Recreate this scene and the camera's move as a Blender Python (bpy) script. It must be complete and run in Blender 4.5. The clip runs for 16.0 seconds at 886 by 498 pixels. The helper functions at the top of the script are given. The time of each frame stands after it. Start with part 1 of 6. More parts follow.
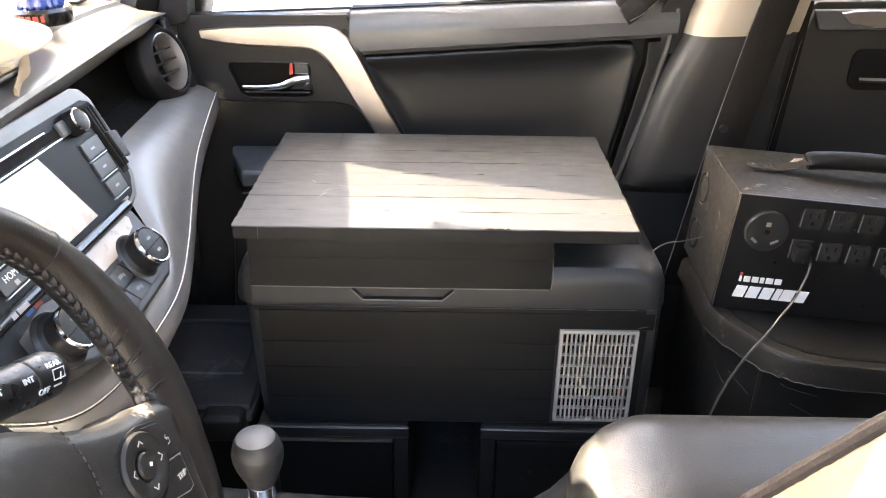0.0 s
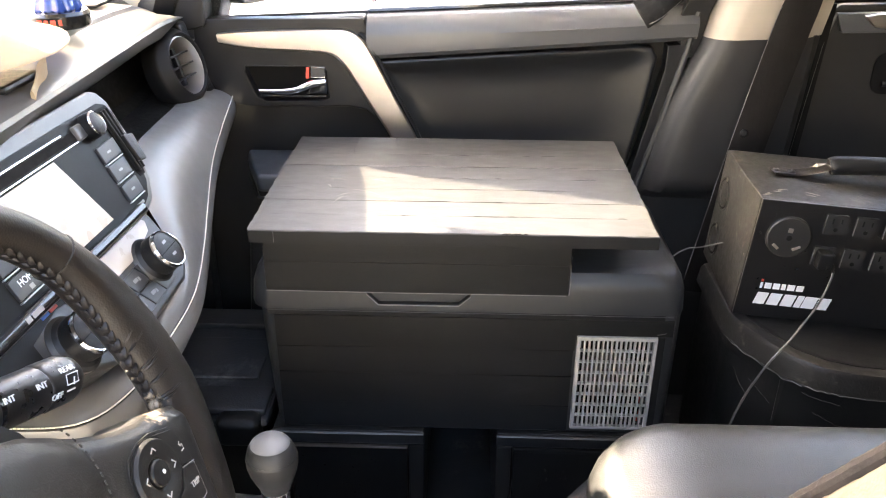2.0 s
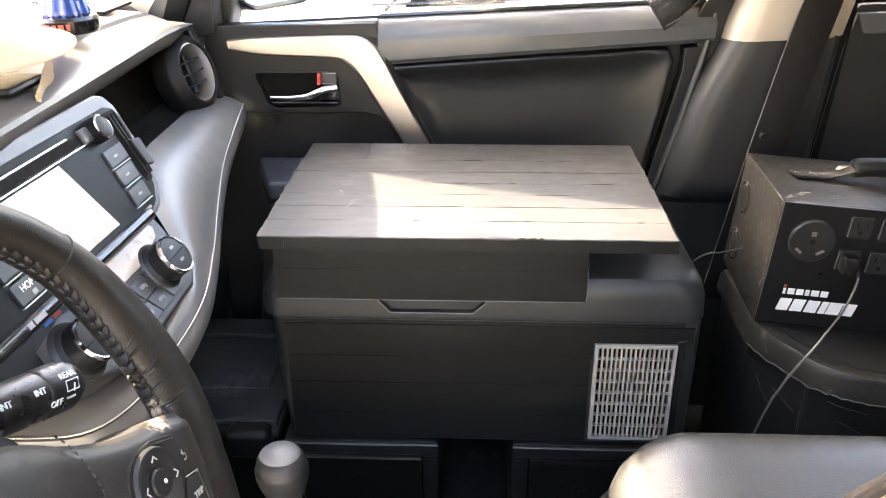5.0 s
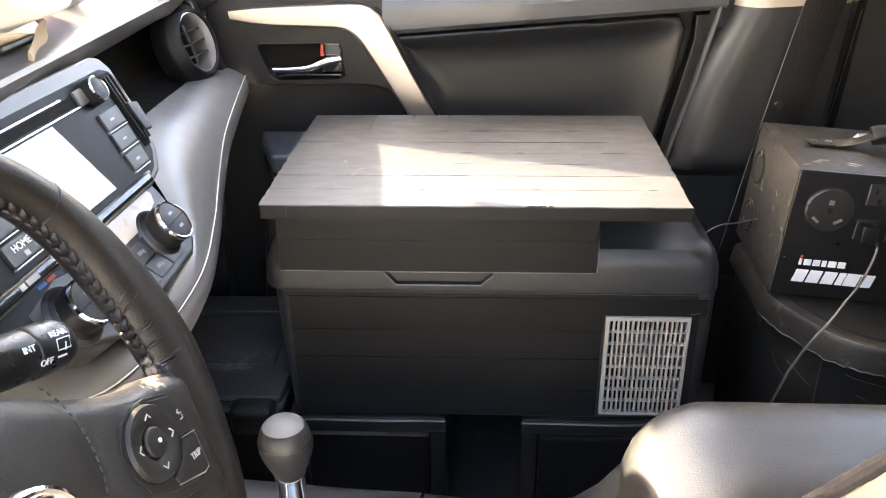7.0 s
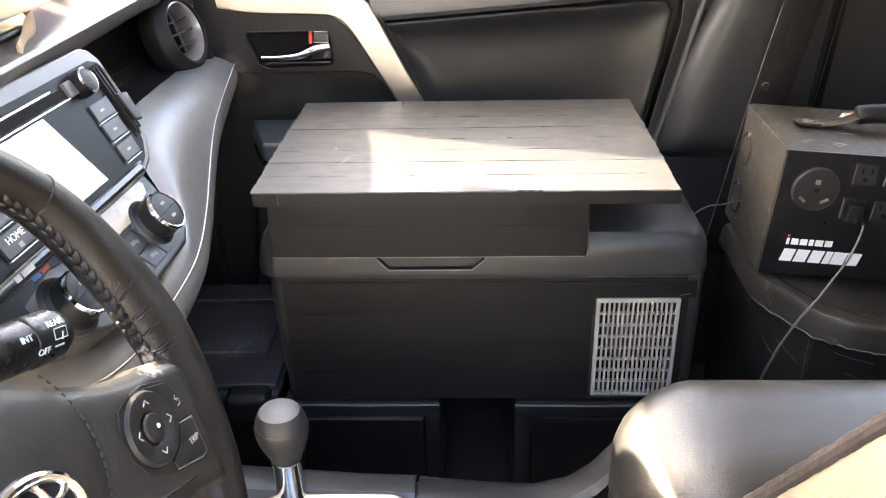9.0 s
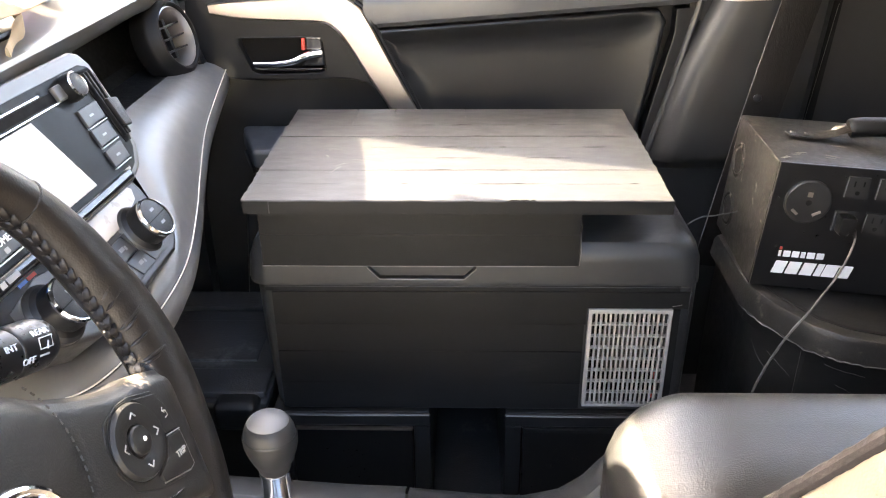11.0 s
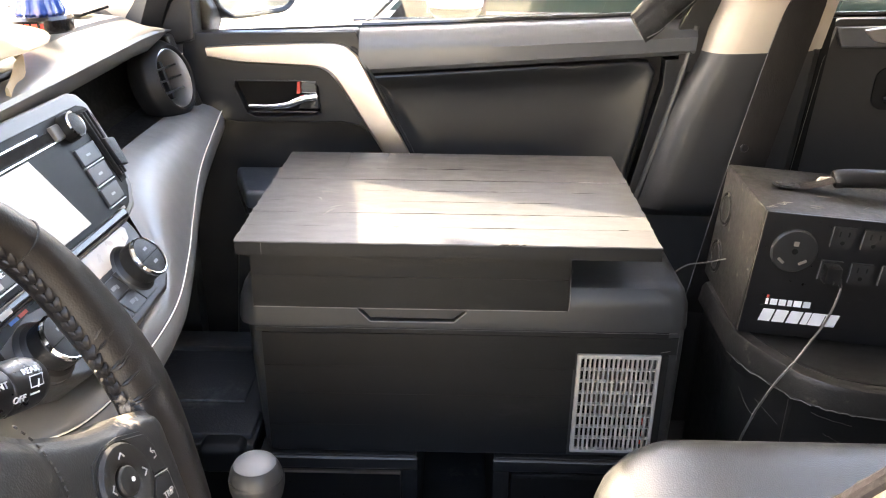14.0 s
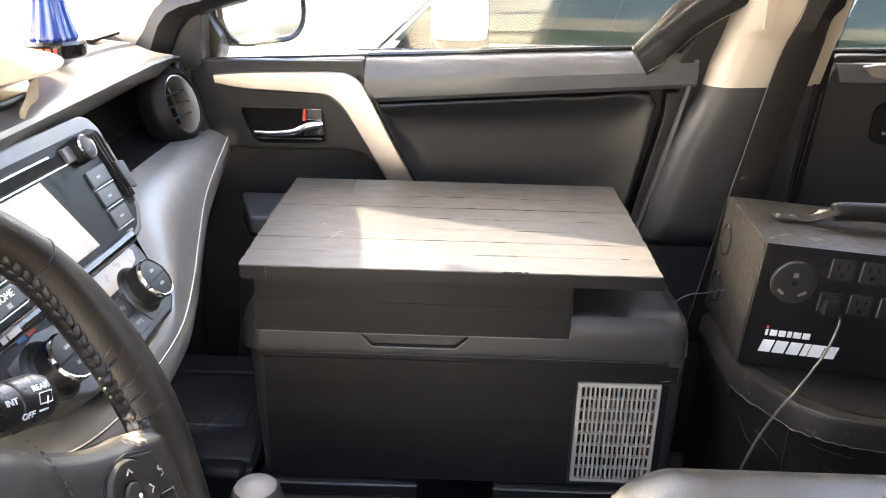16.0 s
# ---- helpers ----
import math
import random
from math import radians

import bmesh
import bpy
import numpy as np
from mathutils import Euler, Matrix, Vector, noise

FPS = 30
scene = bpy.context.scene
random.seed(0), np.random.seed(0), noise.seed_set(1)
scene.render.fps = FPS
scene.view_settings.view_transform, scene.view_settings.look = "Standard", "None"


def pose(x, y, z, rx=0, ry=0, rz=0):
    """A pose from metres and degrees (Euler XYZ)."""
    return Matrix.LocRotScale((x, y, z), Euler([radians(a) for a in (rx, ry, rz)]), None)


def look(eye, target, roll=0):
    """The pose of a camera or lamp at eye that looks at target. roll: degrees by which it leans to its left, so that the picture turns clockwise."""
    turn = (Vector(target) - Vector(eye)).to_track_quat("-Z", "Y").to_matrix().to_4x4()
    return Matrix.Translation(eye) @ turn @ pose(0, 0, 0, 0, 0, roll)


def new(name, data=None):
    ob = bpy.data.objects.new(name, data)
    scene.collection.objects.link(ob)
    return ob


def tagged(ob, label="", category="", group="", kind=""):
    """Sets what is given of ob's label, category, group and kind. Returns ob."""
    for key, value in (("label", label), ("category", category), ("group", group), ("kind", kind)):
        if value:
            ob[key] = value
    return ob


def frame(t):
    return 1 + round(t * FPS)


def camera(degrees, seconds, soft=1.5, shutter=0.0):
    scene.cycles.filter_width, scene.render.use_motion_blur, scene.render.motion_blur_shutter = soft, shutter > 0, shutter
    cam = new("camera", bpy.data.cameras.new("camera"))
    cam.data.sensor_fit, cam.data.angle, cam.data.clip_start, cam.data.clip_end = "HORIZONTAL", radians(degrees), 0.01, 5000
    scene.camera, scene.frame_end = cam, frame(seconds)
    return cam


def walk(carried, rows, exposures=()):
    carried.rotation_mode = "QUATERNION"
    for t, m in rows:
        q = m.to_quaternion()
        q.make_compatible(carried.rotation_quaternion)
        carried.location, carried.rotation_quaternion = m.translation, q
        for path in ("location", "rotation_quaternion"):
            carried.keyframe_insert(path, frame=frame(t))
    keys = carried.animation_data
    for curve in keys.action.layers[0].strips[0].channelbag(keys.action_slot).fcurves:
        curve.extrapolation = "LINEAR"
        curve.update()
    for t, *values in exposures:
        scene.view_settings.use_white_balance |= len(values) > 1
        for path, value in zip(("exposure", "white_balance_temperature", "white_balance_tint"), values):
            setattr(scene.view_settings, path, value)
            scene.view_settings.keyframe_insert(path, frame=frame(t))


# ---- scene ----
cam = camera(56.9, 16.0, soft=1.1)
PATH = [
    (0, (-0.012, -0.997, 1.148), (-0.023, 0.794, 0.257), 0.7),
    (0.5, (-0.011, -0.995, 1.148), (-0.03, 0.796, 0.26), 0.6),
    (1, (-0.01, -0.995, 1.148), (-0.041, 0.799, 0.263), 0.5),
    (1.5, (-0.011, -0.991, 1.146), (-0.051, 0.803, 0.264), 0.4),
    (2, (-0.014, -0.988, 1.144), (-0.062, 0.807, 0.263), 0.4),
    (2.5, (-0.014, -0.986, 1.143), (-0.066, 0.81, 0.264), 0.3),
    (3, (-0.012, -0.984, 1.142), (-0.068, 0.814, 0.268), 0.2),
    (3.5, (-0.014, -0.984, 1.14), (-0.073, 0.819, 0.276), -0.0),
    (4, (-0.013, -0.983, 1.141), (-0.078, 0.824, 0.286), -0.1),
    (6.5, (-0.016, -0.954, 1.093), (-0.116, 0.853, 0.241), -0.7),
    (7, (-0.016, -0.957, 1.092), (-0.113, 0.838, 0.215), -0.8),
    (7.5, (-0.015, -0.959, 1.091), (-0.111, 0.828, 0.198), -0.9),
    (8, (-0.015, -0.961, 1.09), (-0.108, 0.821, 0.187), -1.2),
    (8.5, (-0.012, -0.964, 1.093), (-0.1, 0.816, 0.185), -1.4),
    (9, (-0.014, -0.965, 1.095), (-0.093, 0.815, 0.187), -1.5),
    (11.5, (-0.017, -0.957, 1.094), (-0.066, 0.835, 0.209), -0.4),
    (12, (-0.017, -0.957, 1.095), (-0.065, 0.839, 0.218), -0.2),
    (12.5, (-0.015, -0.956, 1.097), (-0.061, 0.845, 0.23), -0.2),
    (13, (-0.015, -0.958, 1.099), (-0.059, 0.852, 0.248), -0.2),
    (13.5, (-0.016, -0.958, 1.099), (-0.054, 0.862, 0.27), 0.1),
    (14, (-0.018, -0.964, 1.099), (-0.048, 0.869, 0.299), 0.6),
    (14.5, (-0.019, -0.968, 1.1), (-0.045, 0.878, 0.329), 0.9),
    (15, (-0.022, -0.97, 1.099), (-0.046, 0.884, 0.351), 1.2),
    (15.5, (-0.023, -0.972, 1.099), (-0.048, 0.887, 0.362), 1.3),
    (16, (-0.023, -0.974, 1.099), (-0.052, 0.886, 0.366), 1.4),
]
walk(cam, [(t, look(eye, aim, roll)) for t, eye, aim, roll in PATH], exposures=[(t, ev, 7600, 11) for t, ev in ((0.0, 4.88), (4.0, 4.88), (7.0, 4.96), (8.5, 4.96), (12.5, 5.02), (14.0, 4.93), (16.0, 4.81))])

# ---- world, sun, exposure ----
SUN_TO = Vector((-0.293, 0.152, 0.183)).normalized()
world = bpy.data.worlds.new("sky")
scene.world = world
world.use_nodes = True
wn = world.node_tree.nodes
sky = wn.new("ShaderNodeTexSky")
sky.sky_type = "NISHITA"
sky.sun_disc = False
sky.sun_elevation = math.asin(SUN_TO.z)
sky.sun_rotation = math.atan2(SUN_TO.x, SUN_TO.y)
sky.dust_density, sky.air_density = 5.0, 0.75
world.node_tree.links.new(sky.outputs[0], wn["Background"].inputs[0])
wn["Background"].inputs[1].default_value = 0.15
sun = new("sun", bpy.data.lights.new("sun", "SUN"))
sun.data.energy, sun.data.angle, sun.data.color = 2.9, radians(0.6), (1.0, 0.90, 0.755)
sun.matrix_world = look((0, 0, 6), Vector((0, 0, 6)) - SUN_TO)

# ---- materials ----
def mat(name, base, rough=0.5, metal=0.0, vary=0.25, scale=30.0, bump=0.0, bump_scale=400.0, spec=0.5, streak=None, rand=0.0, coat=0.0, scuff=None, kind="noise", wear=0.15, spot=None):
    """Base colour with two scales of variation, roughness wear and fine relief."""
    m = bpy.data.materials.new(name)
    m.use_nodes = True
    nt = m.node_tree
    n, l = nt.nodes, nt.links
    b = n["Principled BSDF"]
    b.inputs["Metallic"].default_value = metal
    b.inputs["Specular IOR Level"].default_value = spec
    b.inputs["Coat Weight"].default_value = coat
    b.inputs["Coat Roughness"].default_value = 0.15
    co = n.new("ShaderNodeTexCoord")
    mp = n.new("ShaderNodeMapping")
    mp.inputs["Scale"].default_value = streak or (1, 1, 1)
    l.new(co.outputs["Object"], mp.inputs[0])
    big = n.new("ShaderNodeTexNoise")
    big.inputs["Scale"].default_value, big.inputs["Detail"].default_value = scale * 0.25, 4
    fine = n.new("ShaderNodeTexNoise")
    fine.inputs["Scale"].default_value, fine.inputs["Detail"].default_value = scale * 3, 5
    for t in (big, fine):
        l.new(mp.outputs[0], t.inputs["Vector"])
    add = n.new("ShaderNodeMath")
    add.operation = "MULTIPLY_ADD"
    add.inputs[1].default_value = 0.45
    l.new(fine.outputs["Fac"], add.inputs[0])
    l.new(big.outputs["Fac"], add.inputs[2])
    ramp = n.new("ShaderNodeMapRange")
    ramp.inputs["From Min"].default_value, ramp.inputs["From Max"].default_value = 0.45, 1.0
    ramp.inputs["To Min"].default_value, ramp.inputs["To Max"].default_value = 1 - vary, 1 + vary
    l.new(add.outputs[0], ramp.inputs["Value"])
    fac = ramp.outputs[0]
    if rand:
        oi = n.new("ShaderNodeObjectInfo")
        rr = n.new("ShaderNodeMapRange")
        rr.inputs["To Min"].default_value, rr.inputs["To Max"].default_value = 1 - rand, 1 + rand
        l.new(oi.outputs["Random"], rr.inputs["Value"])
        mm = n.new("ShaderNodeMath")
        mm.operation = "MULTIPLY"
        l.new(fac, mm.inputs[0])
        l.new(rr.outputs[0], mm.inputs[1])
        fac = mm.outputs[0]
    mul = n.new("ShaderNodeVectorMath")
    mul.operation = "SCALE"
    mul.inputs[0].default_value = base
    l.new(fac, mul.inputs["Scale"])
    col = mul.outputs[0]
    if scuff:
        # pale dusty scuffs: (colour, amount, scale)
        sn = n.new("ShaderNodeTexNoise")
        sn.inputs["Scale"].default_value, sn.inputs["Detail"].default_value, sn.inputs["Roughness"].default_value = scuff[2], 8, 0.75
        l.new(mp.outputs[0], sn.inputs["Vector"])
        sr = n.new("ShaderNodeMapRange")
        sr.inputs["From Min"].default_value, sr.inputs["From Max"].default_value = 0.58, 0.75
        sr.inputs["To Max"].default_value = scuff[1]
        l.new(sn.outputs["Fac"], sr.inputs["Value"])
        mx = n.new("ShaderNodeMix")
        mx.data_type = "RGBA"
        l.new(sr.outputs[0], mx.inputs["Factor"])
        l.new(col, mx.inputs["A"])
        mx.inputs["B"].default_value = (*scuff[0], 1)
        col = mx.outputs["Result"]
    if spot:
        # one rubbed-through spot with a ragged edge: (centre, radius, colour)
        ds = n.new("ShaderNodeVectorMath")
        ds.operation = "DISTANCE"
        ds.inputs[1].default_value = spot[0]
        l.new(co.outputs["Object"], ds.inputs[0])
        rag = n.new("ShaderNodeTexNoise")
        rag.inputs["Scale"].default_value, rag.inputs["Detail"].default_value = 260, 4
        l.new(co.outputs["Object"], rag.inputs["Vector"])
        dj = n.new("ShaderNodeMath")
        dj.operation = "MULTIPLY_ADD"
        dj.inputs[1].default_value = spot[1] * 2.6
        l.new(rag.outputs["Fac"], dj.inputs[0])
        l.new(ds.outputs["Value"], dj.inputs[2])
        sm = n.new("ShaderNodeMapRange")
        sm.inputs["From Min"].default_value, sm.inputs["From Max"].default_value = spot[1] * 1.75, spot[1] * 2.35
        sm.inputs["To Min"].default_value, sm.inputs["To Max"].default_value = 1.0, 0.0
        l.new(dj.outputs[0], sm.inputs["Value"])
        sx = n.new("ShaderNodeMix")
        sx.data_type = "RGBA"
        l.new(sm.outputs[0], sx.inputs["Factor"])
        l.new(col, sx.inputs["A"])
        sx.inputs["B"].default_value = (*spot[2], 1)
        col = sx.outputs["Result"]
    l.new(col, b.inputs["Base Color"])
    rg = n.new("ShaderNodeMapRange")
    rg.inputs["From Min"].default_value, rg.inputs["From Max"].default_value = 0.3, 0.7
    rg.inputs["To Min"].default_value, rg.inputs["To Max"].default_value = rough * (1 - wear), min(1, rough * (1 + wear))
    l.new(fine.outputs["Fac"], rg.inputs["Value"])
    l.new(rg.outputs[0], b.inputs["Roughness"])
    if bump:
        if kind == "leather":
            tx = n.new("ShaderNodeTexVoronoi")
            tx.feature = "SMOOTH_F1"
            tx.inputs["Scale"].default_value = bump_scale
            tx.inputs["Smoothness"].default_value = 0.35
            out = tx.outputs["Distance"]
            cl = n.new("ShaderNodeMapRange")
            cl.inputs["From Max"].default_value = 0.75
            cl.inputs["To Min"].default_value, cl.inputs["To Max"].default_value = 1.0, 0.0
            l.new(out, cl.inputs["Value"])
            out = cl.outputs[0]
        else:
            tx = n.new("ShaderNodeTexNoise")
            tx.inputs["Scale"].default_value, tx.inputs["Detail"].default_value = bump_scale, 3
            out = tx.outputs["Fac"]
        l.new(mp.outputs[0], tx.inputs["Vector"])
        bp = n.new("ShaderNodeBump")
        bp.inputs["Strength"].default_value, bp.inputs["Distance"].default_value = min(1, bump), 0.001
        l.new(out, bp.inputs["Height"])
        l.new(bp.outputs[0], b.inputs["Normal"])
    return m


def glass(name, tint=(1, 1, 1), rough=0.0):
    m = bpy.data.materials.new(name)
    m.use_nodes = True
    b = m.node_tree.nodes["Principled BSDF"]
    b.inputs["Base Color"].default_value = (*tint, 1)
    b.inputs["Transmission Weight"].default_value = 1.0
    b.inputs["Roughness"].default_value = rough
    b.inputs["IOR"].default_value = 1.45
    return m


M_TAPE = mat("black_cloth_tape", (0.0098, 0.0101, 0.0104), 0.40, vary=0.18, scale=25, bump=0.25, bump_scale=900, rand=0.06, streak=(0.3, 1, 1), spec=0.20, scuff=((0.030, 0.0295, 0.028), 0.45, 20))
M_TAPE_DUSTY = mat("dusty_black_tape", (0.0300, 0.0294, 0.0282), 0.46, vary=0.20, scale=22, bump=0.2, bump_scale=700, rand=0.10, streak=(0.4, 1, 1), scuff=((0.105, 0.098, 0.086), 0.6, 9))
M_FRIDGE = mat("charcoal_plastic_shell", (0.0245, 0.026, 0.0275), 0.34, vary=0.12, scale=40, bump=0.3, bump_scale=1500)
M_BLACK = mat("black_plastic", (0.0095, 0.0096, 0.0100), 0.38, vary=0.2, scale=40, bump=0.2, bump_scale=1400, spec=0.32)
M_GLOSS = mat("gloss_black", (0.012, 0.012, 0.013), 0.12, vary=0.2, scale=40, coat=0.5)
# near-black puts the shade of recesses, holes and gaps into the colour
M_DARK = mat("black_with_recess_shade", (0.007, 0.007, 0.007), 0.7, vary=0.3, scale=40, spec=0.12)
M_GREY = mat("grey_plastic_grille", (0.30, 0.288, 0.272), 0.5, vary=0.12, scale=60)
M_SILVER = mat("satin_silver_trim", (0.62, 0.565, 0.525), 0.33, 1.0, vary=0.04, scale=20, wear=0.02)
M_CHROME = mat("chrome", (0.8, 0.8, 0.8), 0.10, 1.0, vary=0.03, scale=6)
M_STEEL = mat("worn_black_metal", (0.0170, 0.0165, 0.0155), 0.44, 0.0, vary=0.55, scale=34, bump=0.4, bump_scale=300, spec=0.4, scuff=((0.15, 0.13, 0.105), 0.75, 30))
M_PANEL = mat("black_front_panel", (0.0085, 0.0085, 0.009), 0.32, vary=0.2, scale=40, bump=0.05, bump_scale=50)
M_LEATHER = mat("black_grained_leather", (0.022, 0.022, 0.023), 0.36, vary=0.15, scale=20, bump=0.22, bump_scale=480, kind="leather")
M_DASHPAD = mat("grey_dash_leather", (0.118, 0.120, 0.123), 0.38, vary=0.10, scale=16, bump=0.05, bump_scale=900, spec=1.0)
M_DASHTOP = mat("dusty_dash_top", (0.2, 0.195, 0.19), 0.36, vary=0.2, scale=16, bump=0.3, bump_scale=900)
M_SLAB = mat("satin_grey_dash_trim", (0.125, 0.120, 0.115), 0.33, 0.45, vary=0.06, scale=20, wear=0.03)
M_DOORSOFT = mat("charcoal_door_pad", (0.0125, 0.0132, 0.0144), 0.33, vary=0.12, scale=14, bump=0.06, bump_scale=800, kind="leather", spec=0.45)
M_DOORHARD = mat("black_door_plastic", (0.0125, 0.0130, 0.0140), 0.38, vary=0.15, scale=18, bump=0.3, bump_scale=900, spec=0.32)
M_BEIGE = mat("beige_pillar_plastic", (0.36, 0.315, 0.26), 0.36, vary=0.06, scale=14, bump=0.15, bump_scale=900)
M_SEAT = mat("beige_seat_leather", (0.165, 0.131, 0.094), 0.55, vary=0.14, scale=14, bump=0.18, bump_scale=520, kind="leather", spec=0.3)
M_BELT = mat("brown_black_webbing", (0.0095, 0.0080, 0.0072), 0.6, vary=0.2, scale=60, bump=0.5, bump_scale=900, streak=(1, 1, 0.2), spec=0.22)
M_CREAM = mat("cream_stitching", (0.74, 0.71, 0.65), 0.7, vary=0.1, scale=60)
M_WHITE = mat("white_print", (0.8, 0.8, 0.8), 0.5, vary=0.04, scale=60)
M_RED = mat("red_print", (0.55, 0.06, 0.04), 0.5, vary=0.08, scale=60)
M_BLUE = mat("blue_print", (0.03, 0.15, 0.5), 0.5, vary=0.08, scale=60)
M_CLOTH = mat("dark_grey_cloth", (0.017, 0.017, 0.0175), 0.85, vary=0.7, scale=60, bump=0.9, bump_scale=350, spec=0.2, scuff=((0.06, 0.06, 0.06), 0.7, 55))
M_TAN = mat("tan_felt", (0.39, 0.30, 0.19), 0.6, vary=0.10, scale=40, bump=0.3, bump_scale=700)
M_FLOOR = mat("black_rubber_mat", (0.028, 0.0288, 0.0310), 0.34, vary=0.5, scale=20, bump=0.6, bump_scale=300, scuff=((0.22, 0.215, 0.205), 0.7, 11))
M_ROOF = mat("light_headliner", (0.42, 0.415, 0.40), 0.9, vary=0.08, scale=40)
M_PAINT = mat("silver_car_paint", (0.55, 0.56, 0.57), 0.25, 0.3, vary=0.04, scale=8, coat=0.6)
M_WHITECAR = mat("white_car_paint", (0.85, 0.85, 0.84), 0.25, vary=0.03, scale=8, coat=0.6)
M_SIDING = mat("pale_yellow_siding", (0.36, 0.35, 0.30), 0.6, vary=0.08, scale=3)
M_SHINGLE = mat("grey_roof_shingle", (0.10, 0.098, 0.095), 0.85, vary=0.3, scale=6, bump=0.6, bump_scale=30)
M_ASPHALT = mat("pale_concrete", (0.20, 0.205, 0.21), 0.8, vary=0.2, scale=3, bump=0.4, bump_scale=60)
M_GLASS = glass("clear_glass")
M_CARGLASS = mat("green_tinted_car_glass", (0.034, 0.050, 0.036), 0.03, vary=0.25, scale=4, coat=0.0, spec=0.45)
M_MIRROR = mat("mirror_glass", (0.9, 0.9, 0.9), 0.02, 1.0, vary=0.01, scale=4)
# pale cream base stands in for bright sky mirrored in the screens
M_SCREEN = mat("pale_screen_sky_glare", (0.44, 0.375, 0.30), 0.30, vary=0.05, scale=20, coat=0.3, spec=0.5)
M_RING = mat("satin_metal", (0.55, 0.53, 0.51), 0.30, 0.85, vary=0.05, scale=12, wear=0.03)
M_OUTLET = mat("outlet_plastic", (0.020, 0.0195, 0.019), 0.45, vary=0.15, scale=60, spec=0.3)
M_PRINT = mat("dim_grey_print", (0.22, 0.22, 0.22), 0.5, vary=0.1, scale=60)
M_FASCIA = mat("charcoal_fascia", (0.038, 0.038, 0.0385), 0.38, vary=0.1, scale=30, bump=0.1, bump_scale=900)
M_LEDGE = mat("blue_grey_ledge", (0.045, 0.05, 0.058), 0.40, vary=0.12, scale=14, bump=0.12, bump_scale=700, kind="leather")
M_PILLAR = mat("satin_black_pillar", (0.0155, 0.0160, 0.0168), 0.46, vary=0.10, scale=10, bump=0.12, bump_scale=900, spec=0.5)
M_UPPER = mat("soft_door_ledge", (0.074, 0.077, 0.082), 0.36, vary=0.12, scale=14, bump=0.08, bump_scale=700, kind="leather", spec=0.55)
# pale tone for worn edges and for painted edge highlights
M_EDGE = mat("pale_worn_and_lit_edge", (0.13, 0.127, 0.122), 0.45, vary=0.5, scale=60)
M_WRAP = mat("glossy_black_wrap", (0.013, 0.0132, 0.0138), 0.36, vary=0.3, scale=40, spec=0.5)
M_VENT = mat("dull_black_vent", (0.0080, 0.0080, 0.0086), 0.5, vary=0.15, scale=40, spec=0.22)
# grey of the cords, also of the painted highlight on the crates
M_GREYCORD = mat("grey_cord_and_frame_highlight", (0.075, 0.073, 0.070), 0.45, vary=0.2, scale=60)
M_BEZEL = mat("dark_screen_bezel", (0.0060, 0.0054, 0.0050), 0.36, vary=0.2, scale=40, spec=0.12, scuff=((0.014, 0.014, 0.014), 0.4, 60))


# ---- mesh helpers ----
def thing(name, label, category, at=(0, 0, 0), group="", kind=""):
    ob = new(name)
    ob.location = at
    ob.empty_display_size = 0.05
    return tagged(ob, label, category, group, kind)


def finish(bm, sharp=35):
    """A mesh whose corner normals follow the larger faces, split where it bends by more than sharp degrees."""
    me = bpy.data.meshes.new("mesh")
    bmesh.ops.recalc_face_normals(bm, faces=bm.faces)
    bm.normal_update()
    size = {f: f.calc_area() for f in bm.faces}
    limit = math.cos(radians(sharp))
    normals = []
    for f in bm.faces:
        f.smooth = True
        for l in f.loops:
            n = Vector()
            for g in l.vert.link_faces:
                if g is f or g.normal.dot(f.normal) > limit:
                    n += g.normal * size[g]
            normals.append(n.normalized() if n.length > 1e-12 else f.normal.copy())
    bm.to_mesh(me)
    bm.free()
    me.normals_split_custom_set(normals)
    return me


def part(name, bm, material, parent=None, label="", sharp=35, m=None):
    """Links a bmesh in world coordinates as one mesh object under a thing or a part."""
    me = bm if isinstance(bm, bpy.types.Mesh) else finish(bm, sharp)
    if not me.materials:
        me.materials.append(material)
    ob = new(name, me)
    if m is not None:
        ob.matrix_basis = m
    if parent is not None:
        ob.parent = parent
        ob.matrix_parent_inverse = Matrix.Translation(parent.location).inverted() if parent.type == "EMPTY" else Matrix.Identity(4)
    if label:
        ob["label"] = label
    return ob


def solo(name, bm, material, label, category, kind="", group="", sharp=35):
    return tagged(part(name, bm, material, None, "", sharp), label, category, group, kind)


def bevel(bm, r, seg=2, angle=30):
    if r > 0:
        es = [e for e in bm.edges if len(e.link_faces) == 2 and e.calc_face_angle(0) > radians(angle)]
        bmesh.ops.bevel(bm, geom=es, offset=r, segments=seg, affect="EDGES", profile=0.5, clamp_overlap=True)
    return bm


def box(lo, hi, r=0.0, seg=2, m=None, bm=None):
    """A box between two corners with rounded edges; added to bm if one is given."""
    b = bmesh.new()
    bmesh.ops.create_cube(b, size=1.0)
    for v in b.verts:
        v.co = Vector([(lo[i] + hi[i]) / 2 + v.co[i] * (hi[i] - lo[i]) for i in range(3)])
    bevel(b, r, seg)
    if m is not None:
        b.transform(m)
    return join(bm, b)


def join(bm, b):
    if bm is None:
        return b
    me = bpy.data.meshes.new("t")
    b.to_mesh(me)
    b.free()
    bm.from_mesh(me)
    bpy.data.meshes.remove(me)
    return bm


